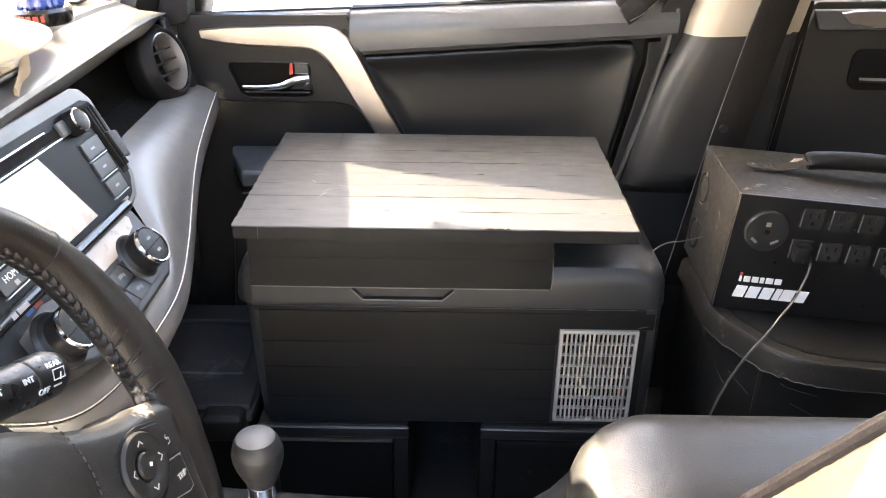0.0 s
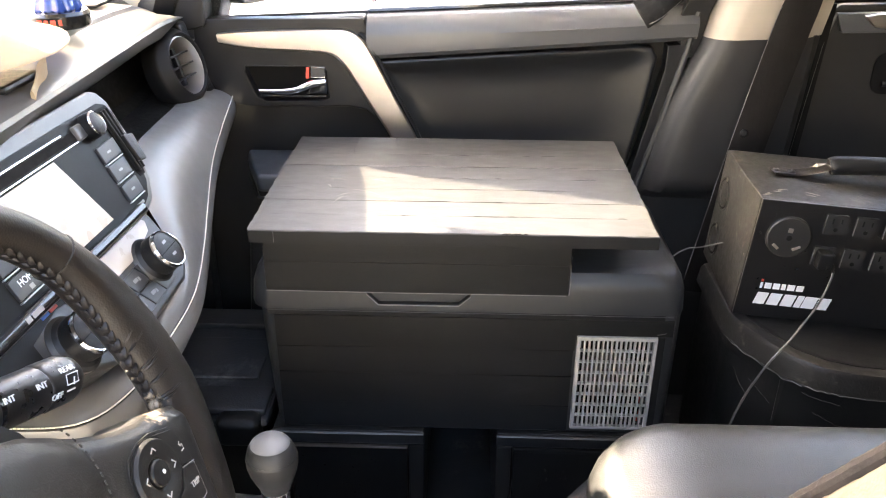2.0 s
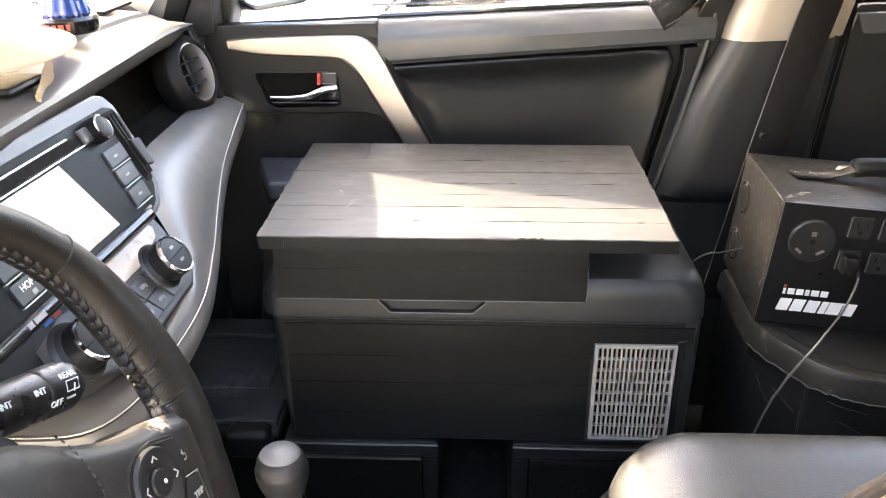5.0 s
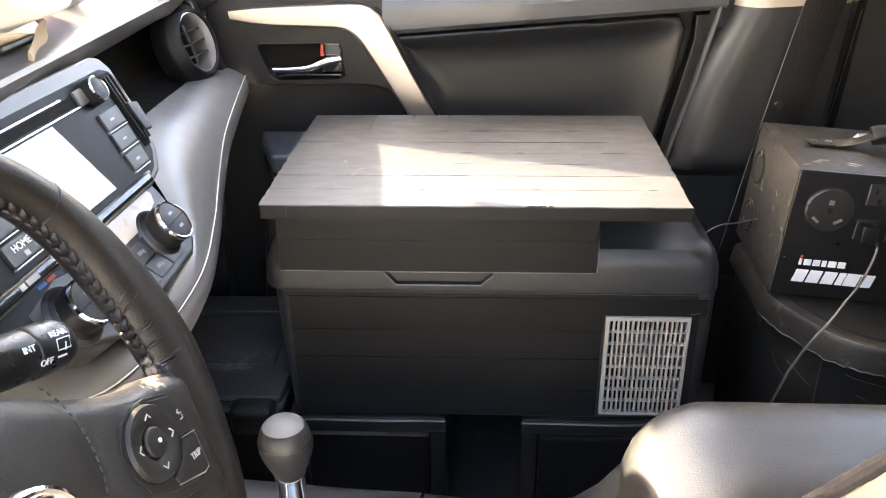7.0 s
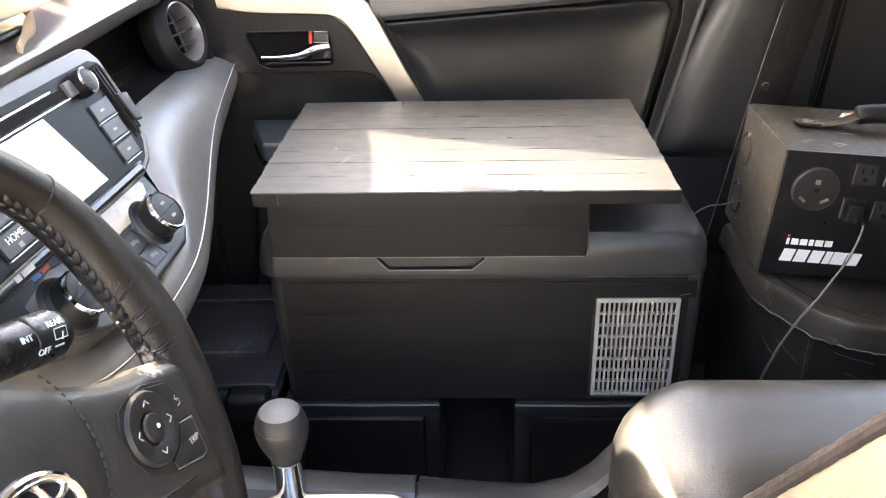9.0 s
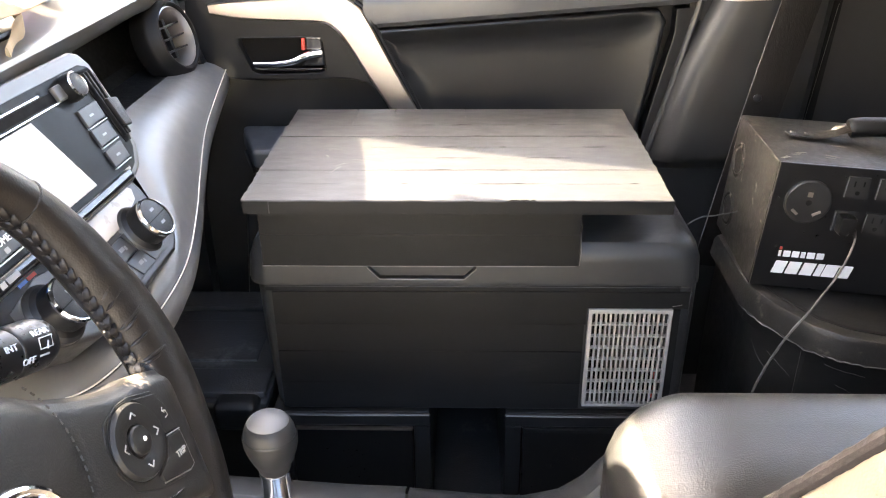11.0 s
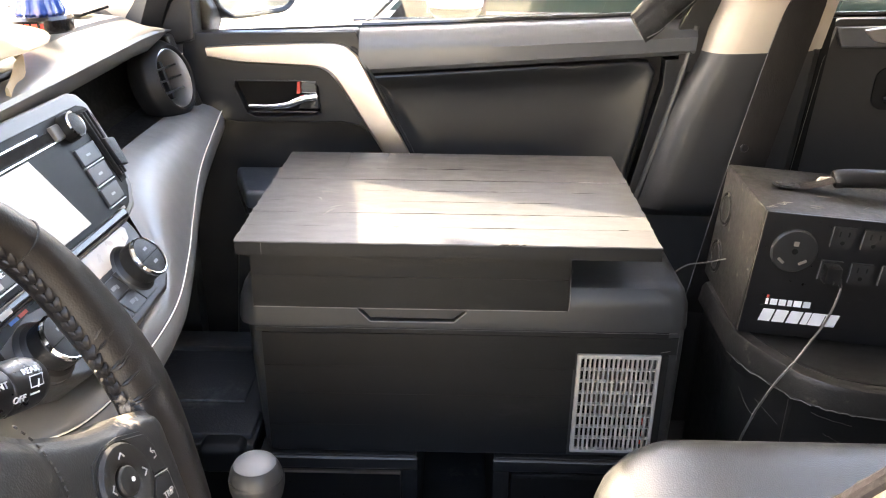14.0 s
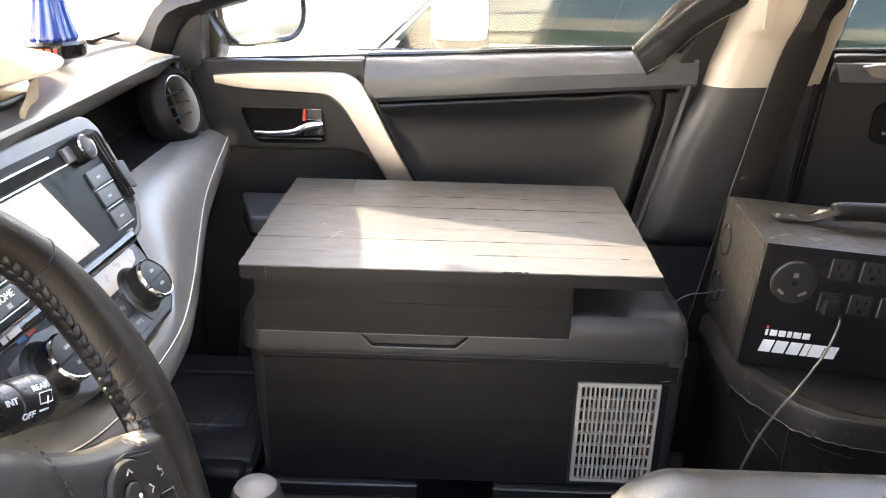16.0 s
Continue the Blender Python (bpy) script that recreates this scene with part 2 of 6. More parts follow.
def prism(pts, axis, a, b, r=0.0, seg=2, bm=None, m=None):
    """A polygon in the plane across axis, drawn out from a to b along it. pts: the two other coordinates in x, y, z order."""
    q = bmesh.new()
    def put(p, d):
        return {"x": (d, p[0], p[1]), "y": (p[0], d, p[1]), "z": (p[0], p[1], d)}[axis]
    lo = [q.verts.new(put(p, a)) for p in pts]
    hi = [q.verts.new(put(p, b)) for p in pts]
    q.faces.new(lo)
    q.faces.new(hi[::-1])
    k = len(pts)
    for i in range(k):
        q.faces.new((lo[i], hi[i], hi[(i + 1) % k], lo[(i + 1) % k]))
    bmesh.ops.recalc_face_normals(q, faces=q.faces)
    bevel(q, r, seg)
    if m is not None:
        q.transform(m)
    return join(bm, q)


def loft(rows, closed=False, caps=False, bm=None):
    """Faces between rows of points; closed: each row is a ring."""
    q = bmesh.new()
    vs = [[q.verts.new(p) for p in r] for r in rows]
    k = len(rows[0])
    for i in range(len(rows) - 1):
        for j in range(k if closed else k - 1):
            j2 = (j + 1) % k
            q.faces.new((vs[i][j], vs[i][j2], vs[i + 1][j2], vs[i + 1][j]))
    if caps:
        q.faces.new(vs[0][::-1])
        q.faces.new(vs[-1])
    return join(bm, q)


def spline(pts, n):
    """n points along a smooth curve through pts (Catmull-Rom)."""
    P = [Vector(p) for p in pts]
    P = [P[0] * 2 - P[1]] + P + [P[-1] * 2 - P[-2]]
    out, segs = [], len(P) - 3
    for i in range(n):
        u = i / (n - 1) * segs
        k = min(int(u), segs - 1)
        t = u - k
        a, b, c, d = P[k:k + 4]
        out.append(0.5 * ((2 * b) + (c - a) * t + (2 * a - 5 * b + 4 * c - d) * t * t + (3 * b - a - 3 * c + d) * t ** 3))
    return out


def tube(path, r, seg=8, closed=False, bm=None, flat=1.0, up=(0, 0, 1)):
    """A tube along a path; r a number or one per point; flat squeezes it across up."""
    P = [Vector(p) for p in path]
    n = len(P)
    rows = []
    for i in range(n):
        if closed:
            t = (P[(i + 1) % n] - P[i - 1]).normalized()
        else:
            t = (P[min(i + 1, n - 1)] - P[max(i - 1, 0)]).normalized()
        s = t.cross(Vector(up))
        if s.length < 1e-4:
            s = t.cross(Vector((1, 0, 0)))
        s.normalize()
        w = s.cross(t).normalized()
        rr = r[i] if isinstance(r, (list, tuple)) else r
        rows.append([P[i] + rr * (math.cos(a) * s + math.sin(a) * flat * w) for a in [2 * math.pi * k / seg for k in range(seg)]])
    if closed:
        rows.append(rows[0])
        q = loft(rows, True)
        bmesh.ops.remove_doubles(q, verts=q.verts, dist=1e-6)
        return join(bm, q)
    return loft(rows, True, True, bm)


def lathe(profile, seg=32, m=None, bm=None):
    """A turned body round z from (radius, height) pairs, then moved by m."""
    rows = [[(r * math.cos(2 * math.pi * k / seg), r * math.sin(2 * math.pi * k / seg), h) for k in range(seg)] for r, h in profile]
    q = loft(rows, True)
    bmesh.ops.remove_doubles(q, verts=q.verts, dist=1e-7)
    if m is not None:
        q.transform(m)
    return join(bm, q)


def rounded(w, h, r, n=5):
    """Corner points of a rounded rectangle about the origin."""
    out = []
    for cx, cy, a0 in ((w / 2 - r, h / 2 - r, 0), (-w / 2 + r, h / 2 - r, 90), (-w / 2 + r, -h / 2 + r, 180), (w / 2 - r, -h / 2 + r, 270)):
        for k in range(n + 1):
            a = radians(a0 + 90 * k / n)
            out.append((cx + r * math.cos(a), cy + r * math.sin(a)))
    return out


def lettering(name, body, size, m, material, parent, depth=0.0004, align="CENTER"):
    cu = bpy.data.curves.new("t", "FONT")
    cu.body, cu.size, cu.extrude, cu.align_x, cu.align_y = body, size, depth, align, "CENTER"
    tmp = bpy.data.objects.new("t", cu)
    scene.collection.objects.link(tmp)
    dg = bpy.context.evaluated_depsgraph_get()
    me = bpy.data.meshes.new_from_object(tmp.evaluated_get(dg))
    bpy.data.objects.remove(tmp)
    bpy.data.curves.remove(cu)
    me.transform(m)
    me.materials.clear()
    return part(name, me, material, parent)


def face_m(origin, right, up):
    """A frame whose x runs right, y up and z out of a face, at origin."""
    x = Vector(right).normalized()
    y = (Vector(up) - x * Vector(up).dot(x)).normalized()
    z = x.cross(y)
    return Matrix(((x.x, y.x, z.x, origin[0]), (x.y, y.y, z.y, origin[1]), (x.z, y.z, z.z, origin[2]), (0, 0, 0, 1)))


STITCH = finish(box((0, -0.0008, -0.0007), (0.0030, 0.0008, 0.0007), 0.0004, 1))
STITCH.materials.append(M_CREAM)
STITCH_DARK = finish(box((0, -0.0005, -0.0004), (0.0022, 0.0005, 0.0004), 0.0003, 1))
STITCH_DARK.materials.append(M_BLACK)

# ---- shell of the car ----
FLOOR_Z = 0.15
DOOR_Y = 0.40


def sill_z(x):
    return 0.893 + (x + 0.18) * 0.049


floor = solo("floor", box((-1.3, -1.06, FLOOR_Z - 0.05), (1.75, 0.47, FLOOR_Z)), M_FLOOR, "black rubber and carpet floor of the car cabin", "floor", "structure")
ceiling = solo("ceiling", prism([(-0.02, 1.36), (0.3, 1.385), (1.75, 1.37), (1.75, 1.42), (0.3, 1.44), (-0.05, 1.41)], "y", -1.06, 0.47), M_ROOF, "pale beige fabric headliner of the car", "ceiling", "structure")
wall_rear = solo("wall_rear", box((1.70, -1.06, FLOOR_Z), (1.75, 0.47, 1.38)), M_DOORHARD, "plain panel that closes the rear of the cabin", "wall", "structure")
wall_front = solo("wall_front", box((-1.30, -1.06, FLOOR_Z), (-1.25, 0.47, 0.90)), M_BLACK, "black bulkhead under the windscreen", "wall", "structure")
wall_driver_rear = solo("wall_driver_rear", box((0.45, -1.10, FLOOR_Z), (1.75, -1.06, 0.92)), M_DOORHARD, "black trimmed rear door on the driver side", "wall", "structure")
wall_driver_low = solo("wall_driver_low", box((-1.3, -1.10, FLOOR_Z - 0.05), (0.45, -1.06, 0.30)), M_DOORHARD, "black sill of the open driver doorway", "wall", "structure")
pillar_driver = solo("pillar_driver", box((0.42, -1.10, 0.92), (0.55, -1.04, 1.38), 0.01), M_BEIGE, "beige centre pillar on the driver side", "pillar", "structure")
wall_kick = solo("wall_kick", box((-1.3, 0.40, FLOOR_Z), (-0.50, 0.47, 0.88)), M_DOORHARD, "black kick panel beside the footwell", "wall", "structure")
wall_rocker = solo("wall_rocker", box((-0.5, 0.472, FLOOR_Z - 0.05), (1.75, 0.50, 0.86)), M_DOORHARD, "outer skin of the passenger side doors", "wall", "structure")
window_3 = solo("window_3", box((0.55, -1.09, 0.92), (1.70, -1.08, 1.37)), M_GLOSS, "dark privacy glass of the rear door on the driver side", "window", "structure")
# two unseen visors, added to keep the sun off seat and armrest
for y0, y1 in ((-0.76, -0.30), (-0.28, 0.235)):
    visor = thing("added_sun_visor", "unseen pale grey visor added to shade the seat and armrest", "sun visor", (-0.50, (y0 + y1) / 2, 1.36), group="sun visors")
    part("visor_panel", bevel(loft([[(-0.566, y, 1.043), (-0.551, y, 1.041), (-0.30, y, 1.35), (-0.318, y, 1.352)] for y in (y0, y1)], True, True), 0.005, 2), M_ROOF, visor)
    part("visor_rod", tube([(-0.305, y0 + 0.02, 1.355), (-0.305, y1 - 0.02, 1.355), (-0.10, y1 - 0.02, 1.385), (-0.02, y1 - 0.02, 1.385)], 0.006, 8), M_BLACK, visor)


def cut(bm, cutter):
    """bm less cutter, as a new bmesh."""
    obs = []
    for b in (bm, cutter):
        bmesh.ops.recalc_face_normals(b, faces=b.faces)
        me = bpy.data.meshes.new("t")
        b.to_mesh(me)
        b.free()
        obs.append(bpy.data.objects.new("t", me))
        scene.collection.objects.link(obs[-1])
    md = obs[0].modifiers.new("b", "BOOLEAN")
    md.operation, md.object, md.solver = "DIFFERENCE", obs[1], "EXACT"
    me = bpy.data.meshes.new_from_object(obs[0].evaluated_get(bpy.context.evaluated_depsgraph_get()))
    out = bmesh.new()
    out.from_mesh(me)
    bpy.data.meshes.remove(me)
    for o in obs:
        d = o.data
        bpy.data.objects.remove(o)
        bpy.data.meshes.remove(d)
    return out


# ---- passenger door, pillar and windows ----
door = thing("car_door", "charcoal front passenger door with silver trim, closed", "car door", (0, 0.42, 0.2), kind="structure")
# upper padded ledge below the glass
rows = []
for i in range(21):
    x = -0.182 + 0.55 * i / 20
    zt, zb = sill_z(x), 0.819 + (x + 0.164) * 0.072
    rows.append([(x, 0.455, zt - 0.004), (x, 0.428, zt), (x, 0.410, zt - 0.006), (x, 0.396, zt - 0.022), (x, 0.389, (zt + zb) / 2), (x, 0.392, zb + 0.010), (x, 0.400, zb + 0.002), (x, 0.415, zb)])
part("upper_ledge", loft(rows), M_UPPER, door)
# sunk soft insert
pts = [(-0.168, 0.816), (-0.02, 0.826), (0.15, 0.838), (0.272, 0.848), (0.297, 0.846), (0.308, 0.830), (0.297, 0.75), (0.279, 0.66), (0.262, 0.55), (0.22, 0.42), (-0.02, 0.42), (-0.06, 0.60), (-0.098, 0.685), (-0.14, 0.765)]
cx, cz = 0.085, 0.63
rows = [[(cx + (x - cx) * g, y, cz + (z - cz) * g) for x, z in pts] for g, y in ((1.0, 0.425), (1.0, 0.401), (0.985, 0.3985), (0.96, 0.400), (0.92, 0.4045), (0.87, 0.4095), (0.80, 0.4135), (0.70, 0.4155), (0.5, 0.4165))]
rows = [[(x, y - 0.003 * max(0, (0.80 - z) / 0.18) ** 1.4 * (1 - g ** 6) - 0.012 * max(0, (x - 0.12) / 0.15) ** 2 * (1 - g ** 6), z) for x, y, z in r] for r, g in zip(rows, (1, 1, 0.985, 0.96, 0.92, 0.87, 0.80, 0.70, 0.5))]
part("padded_insert", loft(rows, True, True), M_DOORSOFT, door, sharp=50)
part("backing_panel", prism([(-0.47, 0.872), (0.368, 0.905), (0.342, 0.84), (0.30, 0.61), (0.24, FLOOR_Z), (-0.5, FLOOR_Z), (-0.52, 0.6)], "y", 0.440, 0.47, 0.004), M_DOORHARD, door)
part("edge_trim", prism([(0.322, 0.850), (0.352, 0.853), (0.30, 0.60), (0.245, 0.40), (0.224, 0.40), (0.268, 0.55), (0.291, 0.66), (0.322, 0.81)], "y", 0.398, 0.43, 0.003), M_DOORHARD, door)
# plate round the inner handle
plate = prism([(-0.475, 0.884), (-0.186, 0.889), (-0.168, 0.835), (-0.10, 0.69), (-0.112, 0.655), (-0.135, 0.668), (-0.165, 0.715), (-0.185, 0.730), (-0.215, 0.736), (-0.388, 0.734), (-0.48, 0.745)], "y", 0.400, 0.425, 0.004, 2)
hole = prism([(-0.392, 0.806), (-0.272, 0.806), (-0.256, 0.800), (-0.252, 0.752), (-0.262, 0.747), (-0.362, 0.745), (-0.376, 0.752), (-0.394, 0.796)], "y", 0.39, 0.423, 0.0)
part("handle_plate", cut(plate, hole), M_DOORHARD, door)
part("handle_recess", prism([(-0.396, 0.81), (-0.25, 0.81), (-0.25, 0.743), (-0.38, 0.743)], "y", 0.4205, 0.4225), M_DARK, door)
rim = [(-0.393, 0.399, 0.806), (-0.272, 0.399, 0.807), (-0.254, 0.399, 0.800), (-0.250, 0.399, 0.752), (-0.262, 0.399, 0.746), (-0.362, 0.399, 0.744), (-0.378, 0.399, 0.752), (-0.396, 0.399, 0.796)]
part("recess_rim", tube(rim, 0.0013, 6, True), M_BLACK, door)
lev = spline([(-0.371, 0.397, 0.763), (-0.335, 0.393, 0.764), (-0.305, 0.391, 0.768), (-0.288, 0.391, 0.775), (-0.272, 0.392, 0.780), (-0.256, 0.396, 0.781)], 18)
lever = part("handle_lever", tube(lev, [0.0045 + 0.0022 * min(1, i / 9) for i in range(18)], 12, flat=1.0), M_CHROME, door, "polished chrome pull lever")
# black strip stands in for the shadow beneath the lever
part("lever_shadow_gap", box((-0.372, 0.409, 0.7475), (-0.258, 0.42, 0.7535), 0.002), M_GLOSS, door)
part("lever_root", prism([(-0.292, 0.757), (-0.254, 0.757), (-0.253, 0.783), (-0.272, 0.783), (-0.281, 0.775)], "y", 0.402, 0.421, 0.003), M_GLOSS, door)
lock = part("lock_button", box((-0.2805, 0.398, 0.7875), (-0.2565, 0.418, 0.8055), 0.002), M_FASCIA, door)
part("lock_rim", tube([(-0.2805, 0.3985, 0.7875), (-0.2565, 0.3985, 0.7875), (-0.2565, 0.3985, 0.8055), (-0.2805, 0.3985, 0.8055)], 0.0012, 6, True), M_CHROME, lock)
part("lock_flag", prism([(-0.2895, 0.786), (-0.2835, 0.786), (-0.2825, 0.806), (-0.2875, 0.806)], "y", 0.396, 0.415, 0.001), M_RED, lock, "red unlocked marker")
# silver sweep
top = spline([(-0.434, 0, 0.861), (-0.38, 0, 0.866), (-0.30, 0, 0.869), (-0.235, 0, 0.870), (-0.212, 0, 0.868), (-0.192, 0, 0.858), (-0.178, 0, 0.840), (-0.140, 0, 0.765), (-0.098, 0, 0.682), (-0.07, 0, 0.61)], 40)
low = spline([(-0.432, 0, 0.847), (-0.38, 0, 0.838), (-0.30, 0, 0.834), (-0.258, 0, 0.832), (-0.240, 0, 0.827), (-0.226, 0, 0.815), (-0.212, 0, 0.795), (-0.180, 0, 0.742), (-0.142, 0, 0.680), (-0.11, 0, 0.61)], 40)
rows = []
for t, b in zip(top, low):
    mid = (t + b) / 2
    rows.append([(t.x, 0.402, t.z), (t.x, 0.3905, t.z), (t.x * 0.95 + b.x * 0.05, 0.3885, t.z * 0.95 + b.z * 0.05), (mid.x, 0.3880, mid.z), (t.x * 0.10 + b.x * 0.90, 0.3885, t.z * 0.10 + b.z * 0.90), (b.x, 0.393, b.z), (b.x, 0.402, b.z)])
sweep = part("silver_sweep", loft(rows, caps=False), M_SILVER, door, "satin champagne silver trim sweep", sharp=28)
part("sweep_edge", tube([(p.x + 0.004, 0.395, p.z + 0.001) for p in top[20:]], 0.004, 6), M_DOORHARD, door)
# armrest stub
part("armrest_ledge", prism([(-0.362, 0.286), (-0.20, 0.286), (-0.20, 0.42), (-0.408, 0.42), (-0.402, 0.392)], "z", 0.618, 0.650, 0.008, 3), M_LEDGE, door, "blue-grey padded armrest ledge")
part("armrest_lip", tube([(-0.400, 0.388, 0.612), (-0.360, 0.284, 0.610), (-0.24, 0.284, 0.610)], 0.003, 6), M_BLACK, door)
part("window_button", box((-0.322, 0.345, 0.650), (-0.305, 0.375, 0.657), 0.002), M_CHROME, door)
part("door_pocket", prism([(-0.42, 0.30), (0.10, 0.30), (0.10, 0.42), (-0.40, 0.52)], "y", 0.34, 0.42, 0.01, 2), M_DOORHARD, door)
part("window_seal", tube([(x, 0.432, sill_z(x) + 0.002) for x in (-0.18, 0.0, 0.2, 0.37)], 0.006, 6, flat=0.8), M_GLOSS, door)
part("front_seal", tube([(x, 0.432, sill_z(x) - 0.001) for x in (-0.50, -0.35, -0.174)], 0.005, 6), M_BLACK, door)
part("front_shelf", prism([(-0.53, sill_z(-0.53) - 0.03), (-0.1815, sill_z(-0.182) - 0.03), (-0.1815, sill_z(-0.182)), (-0.53, sill_z(-0.53))], "y", 0.404, 0.455, 0.006, 3), M_UPPER, door)

part("corner_gusset", prism([(0.285, 0.896), (0.345, 0.898), (0.392, 0.985), (0.366, 0.975)], "y", 0.412, 0.449, 0.002), M_DOORHARD, door)
part("window_frame", prism([(0.346, 0.83), (0.372, 0.83), (0.386, 0.903), (0.407, 0.962), (0.44, 1.06), (0.50, 1.25), (0.47, 1.25), (0.41, 1.06), (0.366, 0.962), (0.336, 0.900)], "y", 0.398, 0.450, 0.003, 2), M_DOORHARD, door)
window_1 = solo("window_1", prism([(-0.52, sill_z(-0.52) - 0.02), (0.40, sill_z(0.40) - 0.02), (0.50, 1.33), (0.0, 1.34), (-0.35, 1.12)], "y", 0.440, 0.444), M_GLASS, "clear side window of the passenger door", "window", "structure")

# A pillar: sloping column from the dash corner to the roof
rows = []
for p in spline([(-0.60, 0.415, 0.78), (-0.530, 0.405, 0.88), (-0.485, 0.396, 0.960), (-0.385, 0.390, 0.995), (-0.29, 0.383, 1.06), (-0.165, 0.378, 1.16), (0.10, 0.365, 1.37)], 22):
    x, y, z = p
    rows.append([(x - 0.05, y + 0.08, z), (x - 0.036, y - 0.020, z + 0.01), (x - 0.01, y - 0.030, z), (x + 0.016, y - 0.015, z - 0.008), (x + 0.024, y + 0.01, z - 0.012), (x + 0.020, y + 0.06, z - 0.012)])
pillar_front = solo("pillar_front", loft(rows, True, True), M_BLACK, "black lower trim of the sloping front pillar", "pillar", "structure")
rows = []
for p in spline([(-0.620, 0.415, 0.86), (-0.575, 0.408, 0.905), (-0.548, 0.400, 0.940), (-0.528, 0.395, 0.985), (-0.43, 0.390, 1.06), (-0.20, 0.380, 1.22)], 18):
    x, y, z = p
    rows.append([(x - 0.07, y + 0.06, z), (x - 0.045, y - 0.010, z + 0.01), (x - 0.012, y - 0.026, z + 0.004), (x + 0.026, y - 0.022, z - 0.006), (x + 0.030, y + 0.02, z - 0.012), (x + 0.020, y + 0.06, z - 0.012)])
pillar_cover = solo("pillar_cover", loft(rows, True, True), M_BEIGE, "beige inner cover of the sloping front pillar", "pillar", "structure")
quarter_frame = solo("quarter_frame", prism([(-0.500, 0.86), (-0.452, 0.872), (-0.444, 1.06), (-0.52, 0.98)], "y", 0.392, 0.445, 0.006, 2), M_BLACK, "black window frame beside the front pillar", "window frame", "structure")

# B pillar
rows = []
for i in range(41):
    z = FLOOR_Z + (0.868 - FLOOR_Z) * i / 40
    f = (z - 0.609) / (0.868 - 0.609)
    xl = 0.302 + 0.078 * f + 0.012 * math.sin(max(0, min(1, f)) * math.pi) * -1
    xr = 0.548 + 0.018 * f
    # the moulded panel stands proud above its rounded lower end
    u = max(0.0, min(1.0, (z - 0.585) / 0.035))
    d = 0.030 * (1 - math.sqrt(max(0.0, 1 - (1 - u) ** 2)))
    rows.append([(xl, 0.43, z), (xl - 0.002, 0.408, z), (xl + 0.003, 0.392 + d * 0.4, z), (xl + 0.010, 0.378 + d * 0.7, z), (xl + 0.021, 0.366 + d, z), (xl + 0.036, 0.360 + d, z), (xl + 0.060, 0.3585 + d, z), ((xl + xr) / 2 + 0.01, 0.3575 + d, z), (xr - 0.05, 0.356 + d, z), (xr - 0.02, 0.360 + d, z), (xr - 0.006, 0.374 + d, z), (xr, 0.43, z)])
pillar = thing("centre_pillar", "black and beige plastic centre pillar between the doors", "pillar", (0.44, 0.42, 0.2), kind="structure")
part("lower_trim", loft([[(x, y, z + 0.055 * (x - 0.379) * max(0, (z - 0.609) / 0.259)) for x, y, z in r] for r in rows]), M_PILLAR, pillar)
part("weatherstrip", tube([(0.366, 0.402, 0.905), (0.355, 0.400, 0.84), (0.325, 0.398, 0.71), (0.285, 0.396, 0.56), (0.25, 0.396, 0.40)], 0.006, 8), M_FRIDGE, pillar)
rows = []
for i in range(64):
    z = 0.866 + (1.37 - 0.866) * i / 63
    f = (z - 0.868) / 0.12
    xl, xr = 0.379 + 0.034 * f, 0.567 + 0.020 * f
    y = 0.006 * f + (0.004 if z > 0.948 else 0.0)
    rows.append([(xl, 0.43 - y, z), (xl - 0.001, 0.405 - y, z), (xl + 0.004, 0.388 - y, z), (xl + 0.013, 0.372 - y, z), (xl + 0.026, 0.3605 - y, z), (xl + 0.042, 0.3555 - y, z), (xl + 0.07, 0.3535 - y, z), ((xl + xr) / 2 + 0.03, 0.352 - y, z), (xr - 0.03, 0.355 - y, z), (xr - 0.006, 0.372 - y, z), (xr, 0.43 - y, z)])
part("upper_trim", loft([[(x, y, z + 0.055 * (x - 0.379)) for x, y, z in r] for r in rows]), M_BEIGE, pillar, "beige upper pillar trim")
slot = part("belt_slot", prism(rounded(0.014, 0.12, 0.006), "z", -0.002, 0.003, m=face_m((0.452, 0.344, 1.02), (1, 0, 0), (0.25, 0, 1))), M_BEIGE, pillar)

belt = thing("seat_belt", "dark brown-black seat belt webbing hanging on the centre pillar", "seat belt", (0.48, 0.33, 0.6))
c = spline([(0.545, 0.318, 1.06), (0.520, 0.322, 0.99), (0.504, 0.326, 0.93), (0.489, 0.326, 0.86), (0.468, 0.326, 0.75), (0.452, 0.326, 0.66), (0.435, 0.328, 0.55), (0.415, 0.33, 0.42)], 30)
rows = []
for i, p in enumerate(c):
    w = 0.030 if p.z < 0.92 else 0.026 + 0.003 * math.sin(i)
    tw = 0.0 if p.z < 0.95 else 0.006
    rows.append([p + Vector((-w, 0.004, 0.002)), p + Vector((-w, 0.002, 0.002)), p + Vector((0, -0.001 - tw, 0)), p + Vector((w, 0.004, -0.002)), p + Vector((w, 0.006, -0.002)), p + Vector((0, 0.002, 0))])
part("webbing", loft(rows, True, True), M_BELT, belt)
# thin pale tube paints the highlight along the webbing's left edge
part("belt_highlight", tube([p + Vector((-(0.0302 if p.z < 0.92 else 0.027), 0.0025, 0.002)) for p in c], 0.0007, 5), M_EDGE, belt, "edge highlight of the webbing, put in as a pale line")
part("stop_button", lathe([(0.0, -0.002), (0.006, -0.002), (0.007, 0.001), (0.005, 0.003), (0.0, 0.0035)], 16, face_m((0.447, 0.324, 0.724), (1, 0, 0), (0, 0, 1))), M_BLACK, belt)
